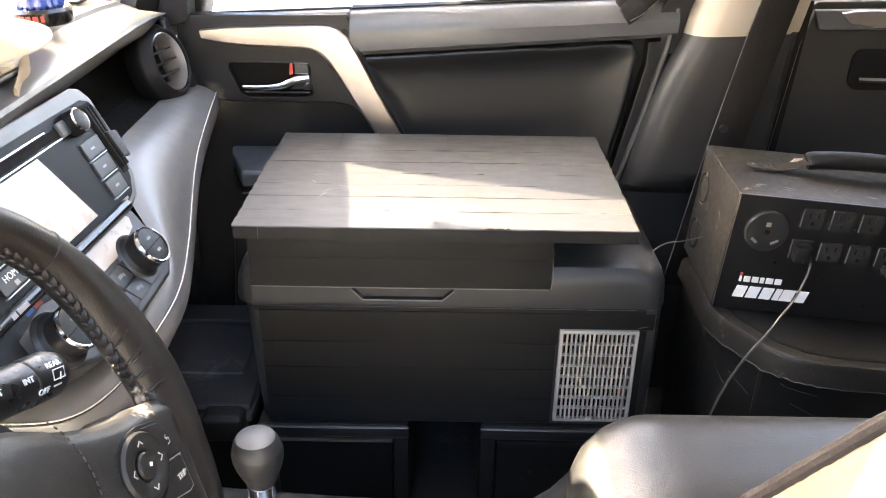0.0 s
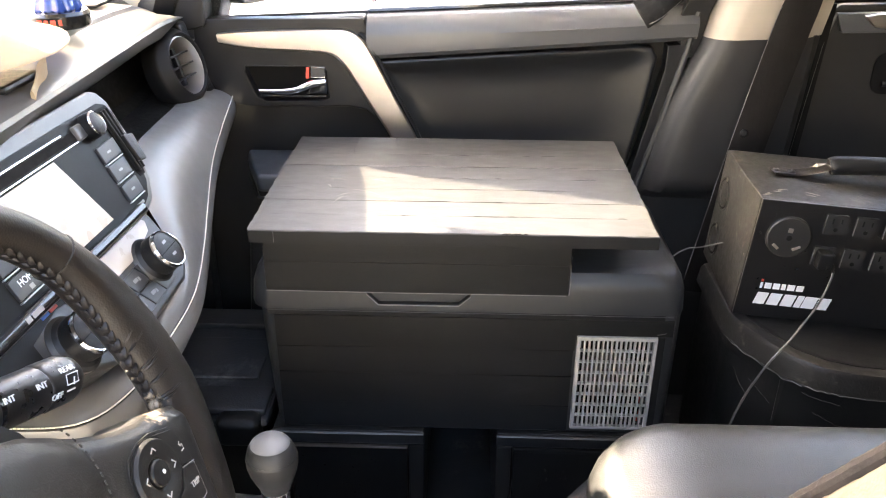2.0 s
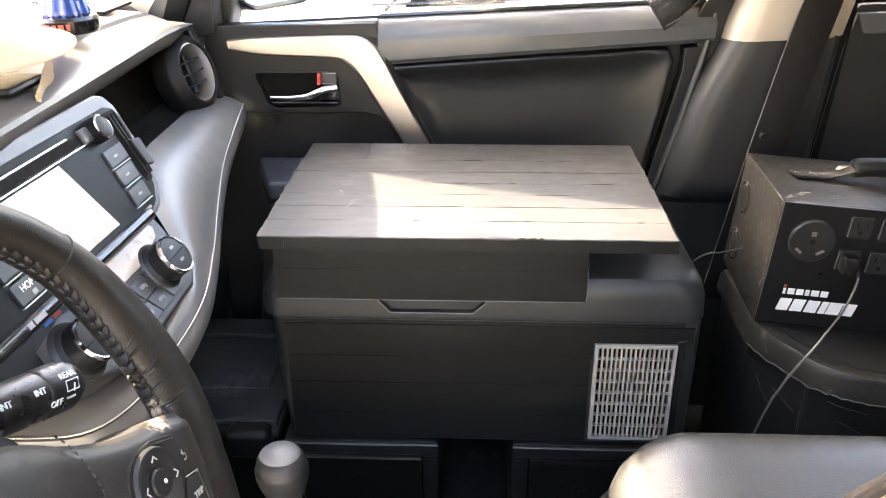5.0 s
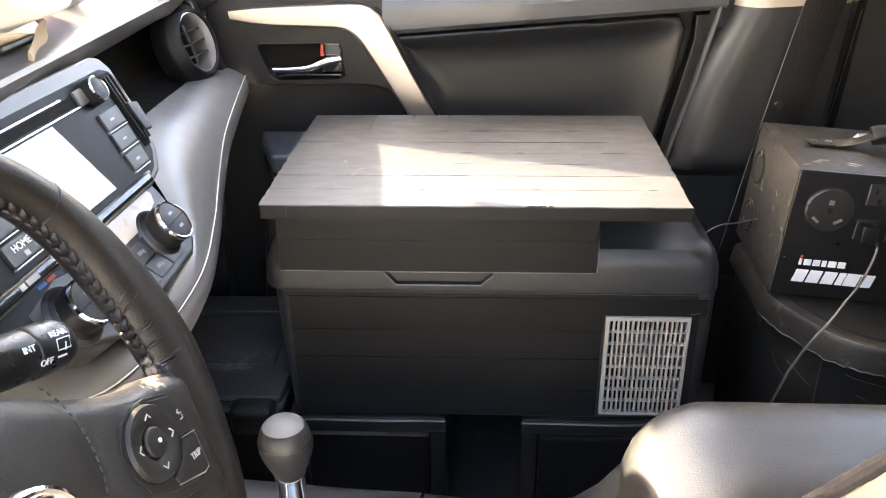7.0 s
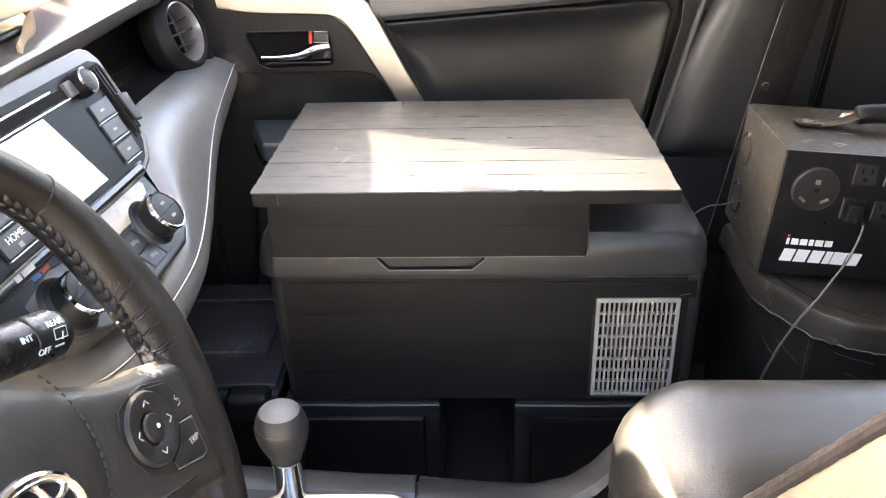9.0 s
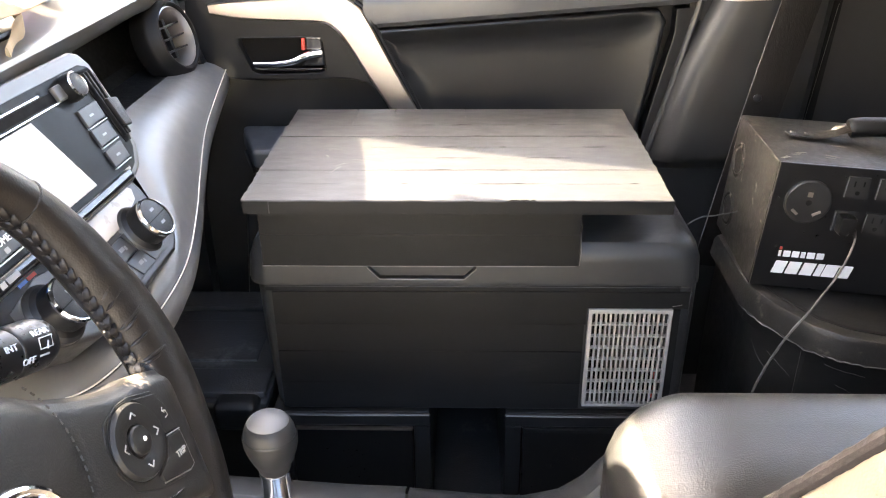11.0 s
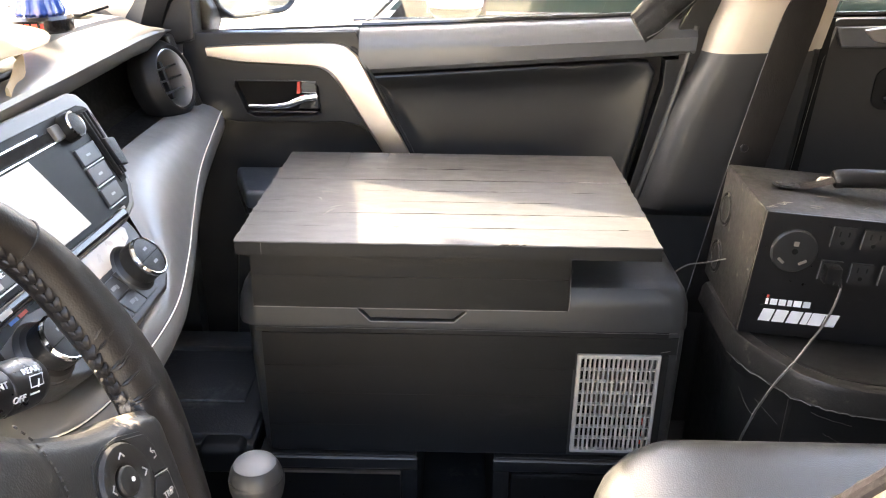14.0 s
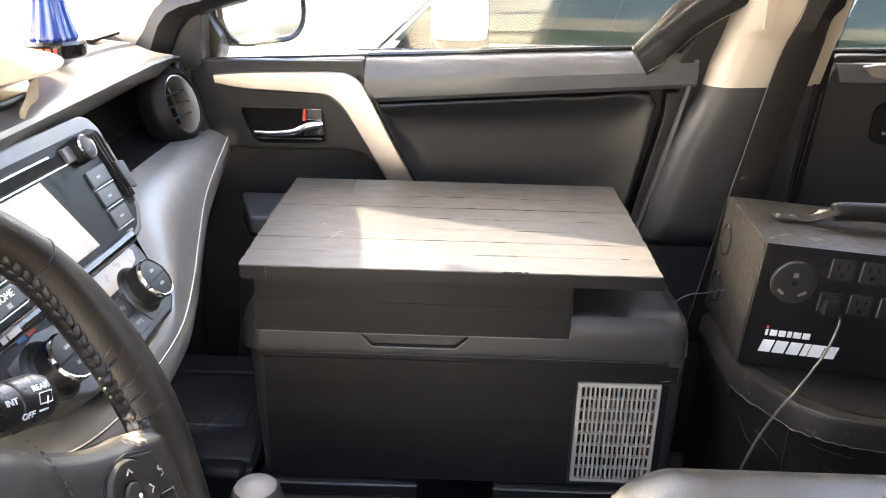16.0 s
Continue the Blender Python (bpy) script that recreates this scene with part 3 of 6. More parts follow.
part("belt_guide", prism([(0.512, 0.985), (0.536, 0.978), (0.556, 1.00), (0.56, 1.05), (0.522, 1.04)], "y", 0.318, 0.345, 0.008, 2), M_DARK, belt)

# rear door
M_REAR = mat("worn_black_door_plastic", (0.021, 0.0205, 0.020), 0.42, vary=0.15, scale=14, bump=0.15, bump_scale=900, spec=0.42)
rdoor = thing("rear_car_door", "black rear passenger door with silver handle trim", "car door", (0.9, 0.43, 0.2), kind="structure")
part("door_panel", prism([(0.572, 0.90), (0.60, 0.918), (1.70, 0.95), (1.70, FLOOR_Z), (0.50, FLOOR_Z), (0.552, 0.64)], "y", 0.412, 0.46, 0.006, 2), M_REAR, rdoor)
part("jamb", prism([(0.562, 0.92), (0.590, 0.92), (0.572, 0.62), (0.52, FLOOR_Z), (0.50, FLOOR_Z), (0.545, 0.62)], "y", 0.404, 0.409, 0.001), M_DARK, rdoor)
part("edge_bead", tube([(0.594, 0.407, 0.905), (0.580, 0.406, 0.85), (0.562, 0.406, 0.67), (0.538, 0.406, 0.45)], 0.0022, 6), M_EDGE, rdoor, "satin grey edge bead")
part("upper_ledge", prism([(0.592, 0.905), (1.70, 0.94), (1.70, 0.900), (0.70, 0.874), (0.606, 0.872)], "y", 0.402, 0.415, 0.004, 2), M_UPPER, rdoor)
part("silver_trim", prism([(0.635, 0.902), (0.66, 0.906), (1.10, 0.918), (1.10, 0.886), (0.70, 0.878), (0.655, 0.884)], "y", 0.396, 0.404, 0.004, 2), M_SILVER, rdoor, "satin silver trim")
cup = part("handle_cup", prism(rounded(0.16, 0.07, 0.02), "z", -0.002, 0.001, m=face_m((0.755, 0.409, 0.805), (1, 0, 0), (0, 0, 1))), M_DARK, rdoor)
part("handle_lever", tube([(0.69, 0.402, 0.79), (0.74, 0.398, 0.79), (0.80, 0.40, 0.80)], 0.006, 8), M_CHROME, cup, "chrome pull lever")
part("window_seal", tube([(0.585, 0.43, 0.921), (1.70, 0.43, 0.953)], 0.005, 6), M_GLOSS, rdoor)
window_2 = solo("window_2", prism([(0.60, 0.90), (1.65, 0.93), (1.45, 1.33), (0.70, 1.34)], "y", 0.440, 0.444), M_GLASS, "side window of the rear door", "window", "structure")

# cloth bundled at the window corner
def sleeve(f, a, lift=0.0):
    """Point on the folded cloth: f along it, a round it."""
    c0 = Vector((0.268, 0.392, 0.903)).lerp(Vector((0.455, 0.372, 1.040)), f) + Vector((0, 0, 0.016 * math.sin(f * 3.1)))
    rr = 0.021 + 0.012 * min(1, f * 3) - 0.010 * max(0, f - 0.6)
    rr *= 1 + 0.14 * math.sin(2 * a + 3 * f) + 0.22 * noise.noise((f * 2.6, math.cos(a) * 1.6, math.sin(a) * 1.6)) + 0.20 * noise.noise((f * 4 + 9, math.cos(a) * 3.2, math.sin(a) * 3.2))
    rr += lift + (0.0018 if f < 0.14 else 0.0)
    return c0 + Vector((-0.55 * math.sin(a) * rr, 0.55 * math.cos(a) * rr, 0.85 * math.sin(a) * rr))


rows = [[sleeve(i / 59, 2 * math.pi * k / 40) for k in range(40)] for i in range(60)]
cloth = solo("hanging_cloth", loft(rows, True, True), M_CLOTH, "folded dark grey cloth hung at the window corner", "cloth", sharp=80)
for a0, tw in ((4.0, 0.5), (4.9, 0.2), (5.5, -0.3)):
    part("seam", tube([sleeve(0.02 + 0.9 * i / 30, a0 + tw * i / 30, 0.0004) for i in range(31)], 0.0009, 6), M_EDGE, cloth, "pale worn seam")

# ---- platform, drawers and fridge ----
tote = thing("storage_tote", "dusty black plastic tote lid in the footwell", "storage box", (-0.40, 0.17, FLOOR_Z))
part("body", box((-0.56, 0.02, FLOOR_Z), (-0.312, 0.33, 0.342), 0.012), M_BLACK, tote)
part("lid", box((-0.57, 0.01, 0.342), (-0.308, 0.34, 0.356), 0.006), M_FLOOR, tote, "dusty black moulded lid")
part("lid_panel", box((-0.53, 0.115, 0.356), (-0.345, 0.235, 0.362), 0.003), M_FLOOR, tote)
part("lid_rib", box((-0.56, 0.27, 0.356), (-0.312, 0.325, 0.368), 0.004), M_FLOOR, tote)
part("lid_step", box((-0.56, 0.02, 0.356), (-0.312, 0.085, 0.368), 0.005), M_FLOOR, tote)
part("latch", box((-0.385, -0.012, 0.318), (-0.318, 0.03, 0.366), 0.012, 3), M_BLACK, tote)


def drawer_box(x0, x1, label, lip):
    d = thing("storage_crate", label, "storage box", ((x0 + x1) / 2, 0.14, FLOOR_Z), group="crates under the fridge")
    part("carcass", cut(box((x0, -0.002, FLOOR_Z), (x1, 0.29, 0.353), 0.003), box((x0 + 0.022, -0.02, FLOOR_Z - 0.1), (x1 - 0.022, 0.27, 0.327))), M_WRAP, d)
    part("frame_top", box((x0 - 0.002, -0.008, 0.331), (x1 + 0.002, 0.0, 0.352), 0.0035, 3), M_WRAP, d)
    # thin grey tube stands in for the highlight on the frame's top
    part("frame_highlight", tube([(x0, -0.0082, 0.3505), ((x0 + x1) / 2, -0.0084, 0.3495), (x1, -0.0082, 0.3508)], 0.0009, 5), M_GREYCORD, d)
    for x in (x0 - 0.001, x1 - 0.023):
        part("frame_side", box((x, -0.007, FLOOR_Z), (x + 0.024, 0.0, 0.3305), 0.003), M_WRAP, d)
    f = part("drawer_front", box((x0 + 0.025, -0.0045, FLOOR_Z + 0.01), (x1 - 0.025, 0.008, 0.326), 0.002), M_PANEL, d)
    if lip:
        part("front_lip", box((x0 + 0.026, -0.009, 0.3235), (x1 - 0.024, -0.003, 0.3275), 0.001), M_SILVER, f, "worn bright metal lip")
    else:
        part("front_lip", box((x0 + 0.026, -0.008, 0.3205), (x1 - 0.024, -0.003, 0.3275), 0.001), M_WRAP, f)
    return d


drawer_box(-0.297, -0.068, "black tape-covered wooden crate with a bright lip under the fridge", True)
drawer_box(0.043, 0.30, "black tape-covered wooden crate, scuffed, under the fridge", False)

fridge = thing("car_fridge", "black portable car fridge wrapped in black tape on drawers", "portable fridge", (0, 0.15, 0.355))


def fridge_ring(x0, x1, y0, y1, z, r, n=6):
    return [((x0 + x1) / 2 + px, (y0 + y1) / 2 + py, z) for px, py in rounded(x1 - x0, y1 - y0, r, n)]


FX0, FX1, FY1 = -0.303, 0.297, 0.298
rows = [fridge_ring(FX0 + 0.016, FX1 - 0.006, 0.006, FY1 - 0.006, 0.354, 0.02), fridge_ring(FX0 + 0.012, FX1 - 0.002, 0.002, FY1, 0.362, 0.024), fridge_ring(FX0 + 0.004, FX1, 0.001, FY1, 0.50, 0.026), fridge_ring(FX0 + 0.002, FX1, 0.001, FY1, 0.566, 0.026)]
shell = cut(loft(rows, True, True), box((0.158, -0.02, 0.374), (0.256, 0.03, 0.519)))
part("body", shell, M_FRIDGE, fridge)
rows = [fridge_ring(FX0 - 0.007, FX1 + 0.001, -0.004, FY1 + 0.002, 0.5635, 0.028), fridge_ring(FX0 - 0.008, FX1 + 0.001, -0.005, FY1 + 0.003, 0.568, 0.03), fridge_ring(FX0 - 0.005, FX1 - 0.001, -0.004, FY1, 0.598, 0.03), fridge_ring(FX0 - 0.001, FX1 - 0.005, 0.001, FY1 - 0.004, 0.612, 0.032), fridge_ring(FX0 + 0.008, FX1 - 0.014, 0.009, FY1 - 0.012, 0.622, 0.034), fridge_ring(FX0 + 0.03, FX1 - 0.03, 0.025, FY1 - 0.03, 0.6265, 0.03)]
lid = cut(loft(rows, True, True), prism([(-0.146, 0.5905), (-0.130, 0.5735), (-0.018, 0.5735), (-0.002, 0.5885), (-0.002, 0.62), (-0.146, 0.62)], "y", -0.03, 0.006))
lid = part("lid", lid, M_FRIDGE, fridge)
part("latch_grip", prism([(-0.144, 0.592), (-0.129, 0.576), (-0.019, 0.576), (-0.004, 0.590)], "y", 0.001, 0.008, 0.001), M_FRIDGE, lid)
part("latch_lip", tube([(-0.146, -0.0045, 0.5905), (-0.130, -0.0048, 0.5735), (-0.018, -0.0048, 0.5735), (-0.002, -0.0045, 0.5885)], 0.0010, 6), M_EDGE, lid)
# tape bands on the front
for k, (za, zb) in enumerate(((0.360, 0.4038), (0.4042, 0.4568), (0.4572, 0.5008), (0.5012, 0.5528))):
    xr = 0.146 if k < 3 else 0.148
    q = prism([(-0.278, za), (-0.1, za - 0.0006 + 0.001 * (k % 2)), (xr, za + 0.0008), (xr, zb), (0.0, zb + 0.0012 * (1 - k % 2)), (-0.278, zb - 0.0008)], "y", -0.0008 - 0.0004 * (k % 2), 0.002)
    part("tape_strip", q, M_TAPE, fridge)
part("tape_strip", box((-0.286, -0.0012, 0.5535), (0.27, 0.002, 0.5632), 0.0004), M_TAPE, fridge)
part("tape_strip", box((0.148, -0.0010, 0.5275), (0.284, 0.002, 0.5525), 0.0003), M_TAPE, fridge)
part("tape_strip", box((0.2645, -0.0014, 0.362), (0.274, 0.002, 0.5265), 0.0003), M_TAPE, fridge)
for pts in ([(0.128, 0.5605), (0.15, 0.5612), (0.19, 0.5602), (0.235, 0.5608), (0.282, 0.5600)], [(0.262, 0.5315), (0.272, 0.533), (0.284, 0.5355), (0.286, 0.548), (0.285, 0.560)], [(0.285, 0.548), (0.2855, 0.52), (0.2852, 0.505)]):
    part("tape_edge", tube([(x, -0.0022 if x < 0.27 else 0.004 * (x - 0.27) / 0.016 - 0.002, z) for x, z in pts], 0.0004, 5), M_EDGE, fridge, "pale frayed tape edge")
# ventilation grille
grille = part("grille_frame", cut(box((0.1505, -0.0045, 0.366), (0.2635, 0.004, 0.527), 0.0015), box((0.1555, -0.02, 0.3715), (0.2585, 0.02, 0.5215))), M_GREY, fridge, "light grey plastic grille")
bar = finish(box((-0.00125, -0.0042, 0.3710), (0.00125, 0.003, 0.5220), 0.0005, 1))
bar.materials.append(M_GREY)
for i in range(1, 16):
    part("grille_bar", bar, M_GREY, grille, m=Matrix.Translation((0.1555 + 0.103 * i / 16, 0, 0)))
rail = finish(box((0.1550, -0.0038, -0.0010), (0.2590, 0.003, 0.0010), 0.0005, 1))
rail.materials.append(M_GREY)
for i in range(1, 8):
    part("grille_rail", rail, M_GREY, grille, m=Matrix.Translation((0, 0, 0.3715 + 0.150 * i / 8)))
# near-black sheet stands in for the shade behind the grille
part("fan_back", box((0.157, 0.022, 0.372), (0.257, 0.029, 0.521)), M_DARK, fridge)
M_FAN = mat("brown_fan_plastic", (0.07, 0.06, 0.048), 0.5, vary=0.2, scale=40)
part("fan_hub", lathe([(0.0, 0.0), (0.038, 0.0), (0.04, 0.003), (0.03, 0.008), (0.0, 0.01)], 24, face_m((0.203, 0.020, 0.455), (1, 0, 0), (0, 0, 1))), M_FAN, fridge)
part("power_wire", tube(spline([(0.251, 0.008, 0.375), (0.253, 0.006, 0.40), (0.250, 0.008, 0.425)], 10), 0.0016, 6), M_RED, fridge, "thin red wire behind the grille")

part("lid_edge", tube([(-0.285, -0.0052, 0.5625), (-0.1, -0.0056, 0.5630), (0.28, -0.0052, 0.5622)], 0.0005, 5), M_FRIDGE, lid)
riser = thing("lid_riser", "black tape-wrapped box on the fridge lid under the board", "box", (-0.08, 0.14, 0.6265))
part("box_body", cut(box((-0.284, -0.0075, 0.5945), (0.132, 0.285, 0.6925), 0.0015), box((-0.279, -0.0005, 0.58), (0.127, 0.30, 0.6275))), M_TAPE, riser)
for za, zb in ((0.5955, 0.6403), (0.6406, 0.6915)):
    part("tape_strip", box((-0.282, -0.0084, za), (0.130, -0.007, zb), 0.0003), M_TAPE, riser)
part("bottom_edge", tube([(-0.284, -0.0080, 0.5948), (-0.1, -0.0083, 0.5944), (0.128, -0.0080, 0.5950)], 0.0006, 5), M_EDGE, riser)
part("torn_edge", tube([(0.1325, -0.0075, 0.596), (0.1335, -0.0078, 0.615), (0.1325, -0.0076, 0.64), (0.133, -0.0078, 0.655)], 0.0007, 5), M_EDGE, riser)

# board wrapped in strips of tape
M_SCUFF = mat("chalky_scuff", (0.13, 0.125, 0.118), 0.7, vary=0.4, scale=120)
board = thing("lap_board", "dusty black tape-wrapped wooden board lying on the fridge riser", "board", (-0.03, 0.12, 0.693))
BX0, BX1 = -0.285, 0.231
part("core", box((BX0 + 0.001, -0.0595, 0.6935), (BX1 - 0.001, 0.309, 0.7095), 0.0015), M_TAPE_DUSTY, board)
seams = [-0.060, -0.008, 0.040, 0.085, 0.129, 0.176, 0.228, 0.310]
rnd = random.Random(4)
for k in range(len(seams) - 1):
    ya, yb = seams[k] + 0.0002, seams[k + 1] - 0.0002
    runs = [(BX0 - 0.001 + rnd.uniform(-0.001, 0.001), BX1 + rnd.uniform(-0.001, 0.0015))]
    if k == len(seams) - 2:
        runs = [(BX0, -0.188), (-0.187, -0.127), (-0.126, -0.071), (-0.070, -0.017), (-0.016, BX1)]
    for x0, x1 in runs:
        z1 = 0.7110 + rnd.uniform(-0.0002, 0.0002)
        n = 22
        lo = [(x0 + (x1 - x0) * i / n, ya + rnd.uniform(-0.0004, 0.0004) + (0.0010 * math.exp(-((x0 + (x1 - x0) * i / n - 0.03) / 0.05) ** 2) if k else 0)) for i in range(n + 1)]
        hi = [(x0 + (x1 - x0) * i / n, yb + rnd.uniform(-0.0004, 0.0004)) for i in range(n, -1, -1)]
        jag = [(x1 + rnd.uniform(-0.0012, 0.0008), ya + (yb - ya) * j / 5) for j in range(1, 5)]
        jag2 = [(x0 + rnd.uniform(-0.0012, 0.0008), yb + (ya - yb) * j / 5) for j in range(1, 5)]
        part("tape_strip", prism(lo + jag + hi + jag2, "z", 0.7092, z1), M_TAPE_DUSTY, board)
part("front_tape", box((BX0 - 0.0005, -0.0612, 0.6928), (BX1 + 0.0008, -0.0592, 0.7098), 0.0006), M_TAPE, board, "black tape along the front edge")
part("front_fold", tube([(BX0 + (BX1 - BX0) * i / 30, -0.0602, 0.7098 + 0.0004 * math.sin(i * 1.7)) for i in range(31)], 0.0013, 6), M_TAPE_DUSTY, board)
for x in (0.035, 0.040, 0.047, 0.052, 0.060):
    part("frayed_nick", tube([(x, -0.061, 0.7100), (x + 0.004, -0.0625, 0.7125), (x + 0.007, -0.060, 0.7110)], 0.0007, 4), M_DARK, board)
# gaps between strips and chalky scuffs
for k in range(26):
    y = seams[1 + k % (len(seams) - 2)]
    x = rnd.uniform(-0.1, BX1 - 0.03)
    L = rnd.uniform(0.008, 0.035)
    part("tape_gap", tube([(x, y, 0.7112), (x + L * 0.5, y + rnd.uniform(-0.0008, 0.0008), 0.7113), (x + L, y, 0.7112)], [0.0004, rnd.uniform(0.0006, 0.0013), 0.0004], 5, flat=0.4), M_DARK, board)
for k in range(10):
    x, y = rnd.uniform(-0.22, -0.09), rnd.uniform(0.0, 0.12)
    a, L = rnd.uniform(-1.2, 1.2), rnd.uniform(0.01, 0.05)
    part("chalk_scuff", tube([(x + L * u * math.cos(a), y + L * u * math.sin(a) + 0.004 * math.sin(u * 3), 0.7114) for u in (0, 0.25, 0.5, 0.75, 1)], [0.0003, 0.0012, 0.0016, 0.0010, 0.0003], 5, flat=0.12), M_SCUFF, board)
part("tape_join", tube([(-0.2535, -0.0618, 0.694), (-0.2533, -0.0620, 0.710)], 0.0004, 4), M_FRIDGE, board)

# ---- power station on its drum ----
KM = Matrix.Translation((0.384, 0.068, 0.527)) @ pose(0, 0, 0, 0, 4.0, -3.0)


def kod(bm):
    bm.transform(KM)
    return bm


KW, KD, KH = 0.356, 0.206, 0.187
M_SCRATCH = mat("bare_metal_scratch", (0.20, 0.18, 0.15), 0.5, vary=0.4, scale=90)
station = thing("power_station", "scuffed black metal portable power station with outlets, on a taped drum", "power station", KM @ Vector((KW / 2, KD / 2, 0)))
case = part("case", kod(box((0, 0.002, 0), (KW, KD, KH), 0.004, 2)), M_STEEL, station)
part("front_panel", kod(box((0.002, -0.0005, 0.002), (KW - 0.002, 0.004, KH - 0.001), 0.0012)), M_PANEL, station, "matt black front panel")
for yy, zz in ((0.166, 0.126), (0.164, 0.047)):
    fm = KM @ face_m((0.0, yy, zz), (0, -1, 0), (0, 0, 1))
    v = part("side_vent", lathe([(0.0285, -0.001), (0.0285, 0.0006), (0.0270, 0.0012), (0.0255, 0.0006), (0.0250, -0.001)], 40, fm), M_STEEL, station, "stamped round knock-out plate")
    part("vent_groove", lathe([(0.0250, 0.0002), (0.0215, 0.0002), (0.0215, 0.0005), (0.0250, 0.0005)], 40, fm), M_DARK, v)
    part("vent_ring", lathe([(0.0215, 0.0), (0.0212, 0.0014), (0.0190, 0.0014), (0.0186, 0.0006), (0.0, 0.0004)], 40, fm), M_STEEL, v)
    part("vent_notch", box((-0.003, 0.0205, 0.0), (0.004, 0.0262, 0.0016), 0.0004, m=fm), M_SCRATCH, v)
# round 30 A socket
fm = KM @ face_m((0.049, -0.001, 0.134), (1, 0, 0), (0, 0, 1))
rs = part("round_socket", lathe([(0.031, -0.001), (0.031, 0.003), (0.029, 0.0048), (0.024, 0.0050), (0.0, 0.0052)], 40, fm), mat("grey_socket_plastic", (0.017, 0.017, 0.017), 0.42, vary=0.2, scale=50), station, "round charcoal socket")
part("contact", box((-0.004, 0.008, 0.005), (0.003, 0.015, 0.0062), 0.001, m=fm), M_SILVER, rs)
part("centre_hole", lathe([(0.0, 0.005), (0.004, 0.005), (0.004, 0.0058), (0.0, 0.0058)], 12, fm), M_DARK, rs)
part("contact", box((-0.0055, -0.002, 0.005), (0.0055, 0.002, 0.0062), 0.001, m=fm @ pose(-0.0155, -0.0145, 0, 0, 0, -38)), M_SILVER, rs)
part("contact", box((-0.0060, -0.002, 0.005), (0.0060, 0.002, 0.0062), 0.001, m=fm @ pose(0.0135, -0.0145, 0, 0, 0, 32)), M_SILVER, rs)
# household outlets, two rows
for r, z in enumerate((0.1595, 0.1100)):
    for c in range(4):
        om = KM @ face_m((0.1075 + 0.041 * c - 0.004 * r, -0.001, z), (1, 0, 0), (0, 0, 1))
        o = part("outlet", prism(rounded(0.030, 0.030, 0.002, 2), "z", -0.001, 0.0035, m=om), M_OUTLET, station)
        part("slot", box((-0.0065, 0.0015, 0.003), (-0.0045, 0.0095, 0.0041), m=om), M_DARK, o)
        part("slot", box((0.0055, 0.0025, 0.003), (0.0075, 0.0095, 0.0041), m=om), M_DARK, o)
        part("earth_hole", lathe([(0.0, 0.003), (0.003, 0.003), (0.003, 0.0041), (0.0, 0.0041)], 12, om @ pose(0.0005, -0.007, 0)), M_DARK, o)
        # pale strip paints the light caught by the outlet's left edge
        part("lit_edge", box((-0.0152, -0.014, 0.002), (-0.0142, 0.014, 0.0038), 0.0003, m=om), M_EDGE, o)
part("power_button", lathe([(0.014, -0.001), (0.014, 0.004), (0.011, 0.005), (0.010, 0.003), (0.0, 0.003)], 28, KM @ face_m((0.236, -0.001, 0.092), (1, 0, 0), (0, 0, 1))), M_CHROME, station, "chrome-ringed power button")
# maker's marks as plain bars
def mark(pts, material):
    b = prism([(x + 0.0, z) for x, z in pts], "y", -0.0012, 0.0)
    part("printed_bar", kod(b), material, station)


for x, w in ((0.030, 0.0035), (0.0365, 0.0095), (0.0485, 0.0095), (0.0605, 0.006), (0.069, 0.0105), (0.082, 0.010)):
    mark([(x, 0.0495), (x + w, 0.0495), (x + w, 0.0585), (x, 0.0585)], M_WHITE)
mark([(0.030, 0.0600), (0.0335, 0.0600), (0.0335, 0.0640), (0.030, 0.0640)], M_RED)
for i, w in enumerate((0.016, 0.0165, 0.0165, 0.009, 0.018, 0.017)):
    x = 0.026 + (0, 0.019, 0.039, 0.0585, 0.069, 0.089)[i]
    mark([(x, 0.0235), (x + w, 0.0235), (x + w + 0.004, 0.0425), (x + 0.004, 0.0425)], M_WHITE)
mark([(0.114, 0.040), (0.122, 0.040), (0.122, 0.0425), (0.114, 0.0425)], M_WHITE)
# scratches and chipped corners
rnd = random.Random(21)
for k in range(34):
    face = k % 3
    L = rnd.uniform(0.004, 0.022)
    if face == 0:
        x, y = rnd.uniform(0.004, 0.30) ** 1.0, rnd.uniform(0.006, 0.15)
        a = rnd.uniform(-0.5, 0.9)
        p, q = (x, y, KH + 0.0002), (x + L * math.cos(a), y + L * math.sin(a), KH + 0.0002)
    elif face == 1:
        y, z = rnd.uniform(0.006, 0.16), rnd.uniform(0.02, KH - 0.004)
        a = rnd.uniform(0.6, 2.0)
        p, q = (-0.0002, y, z), (-0.0002, y + L * 0.7 * math.cos(a), min(KH - 0.002, z + L * 0.7 * math.sin(a)))
    else:
        x = rnd.uniform(0.0, 0.04)
        p, q = (x, 0.010 + 0.9 * x, KH + 0.0003), (x + L * 0.6, 0.010 + 0.9 * x + L * 0.1 * rnd.uniform(-1, 1), KH + 0.0003)
    part("scratch", tube([KM @ Vector(p), KM @ (Vector(p).lerp(Vector(q), 0.5)), KM @ Vector(q)], [0.0002, rnd.uniform(0.0003, 0.0007), 0.0002], 4), M_SCRATCH, station)
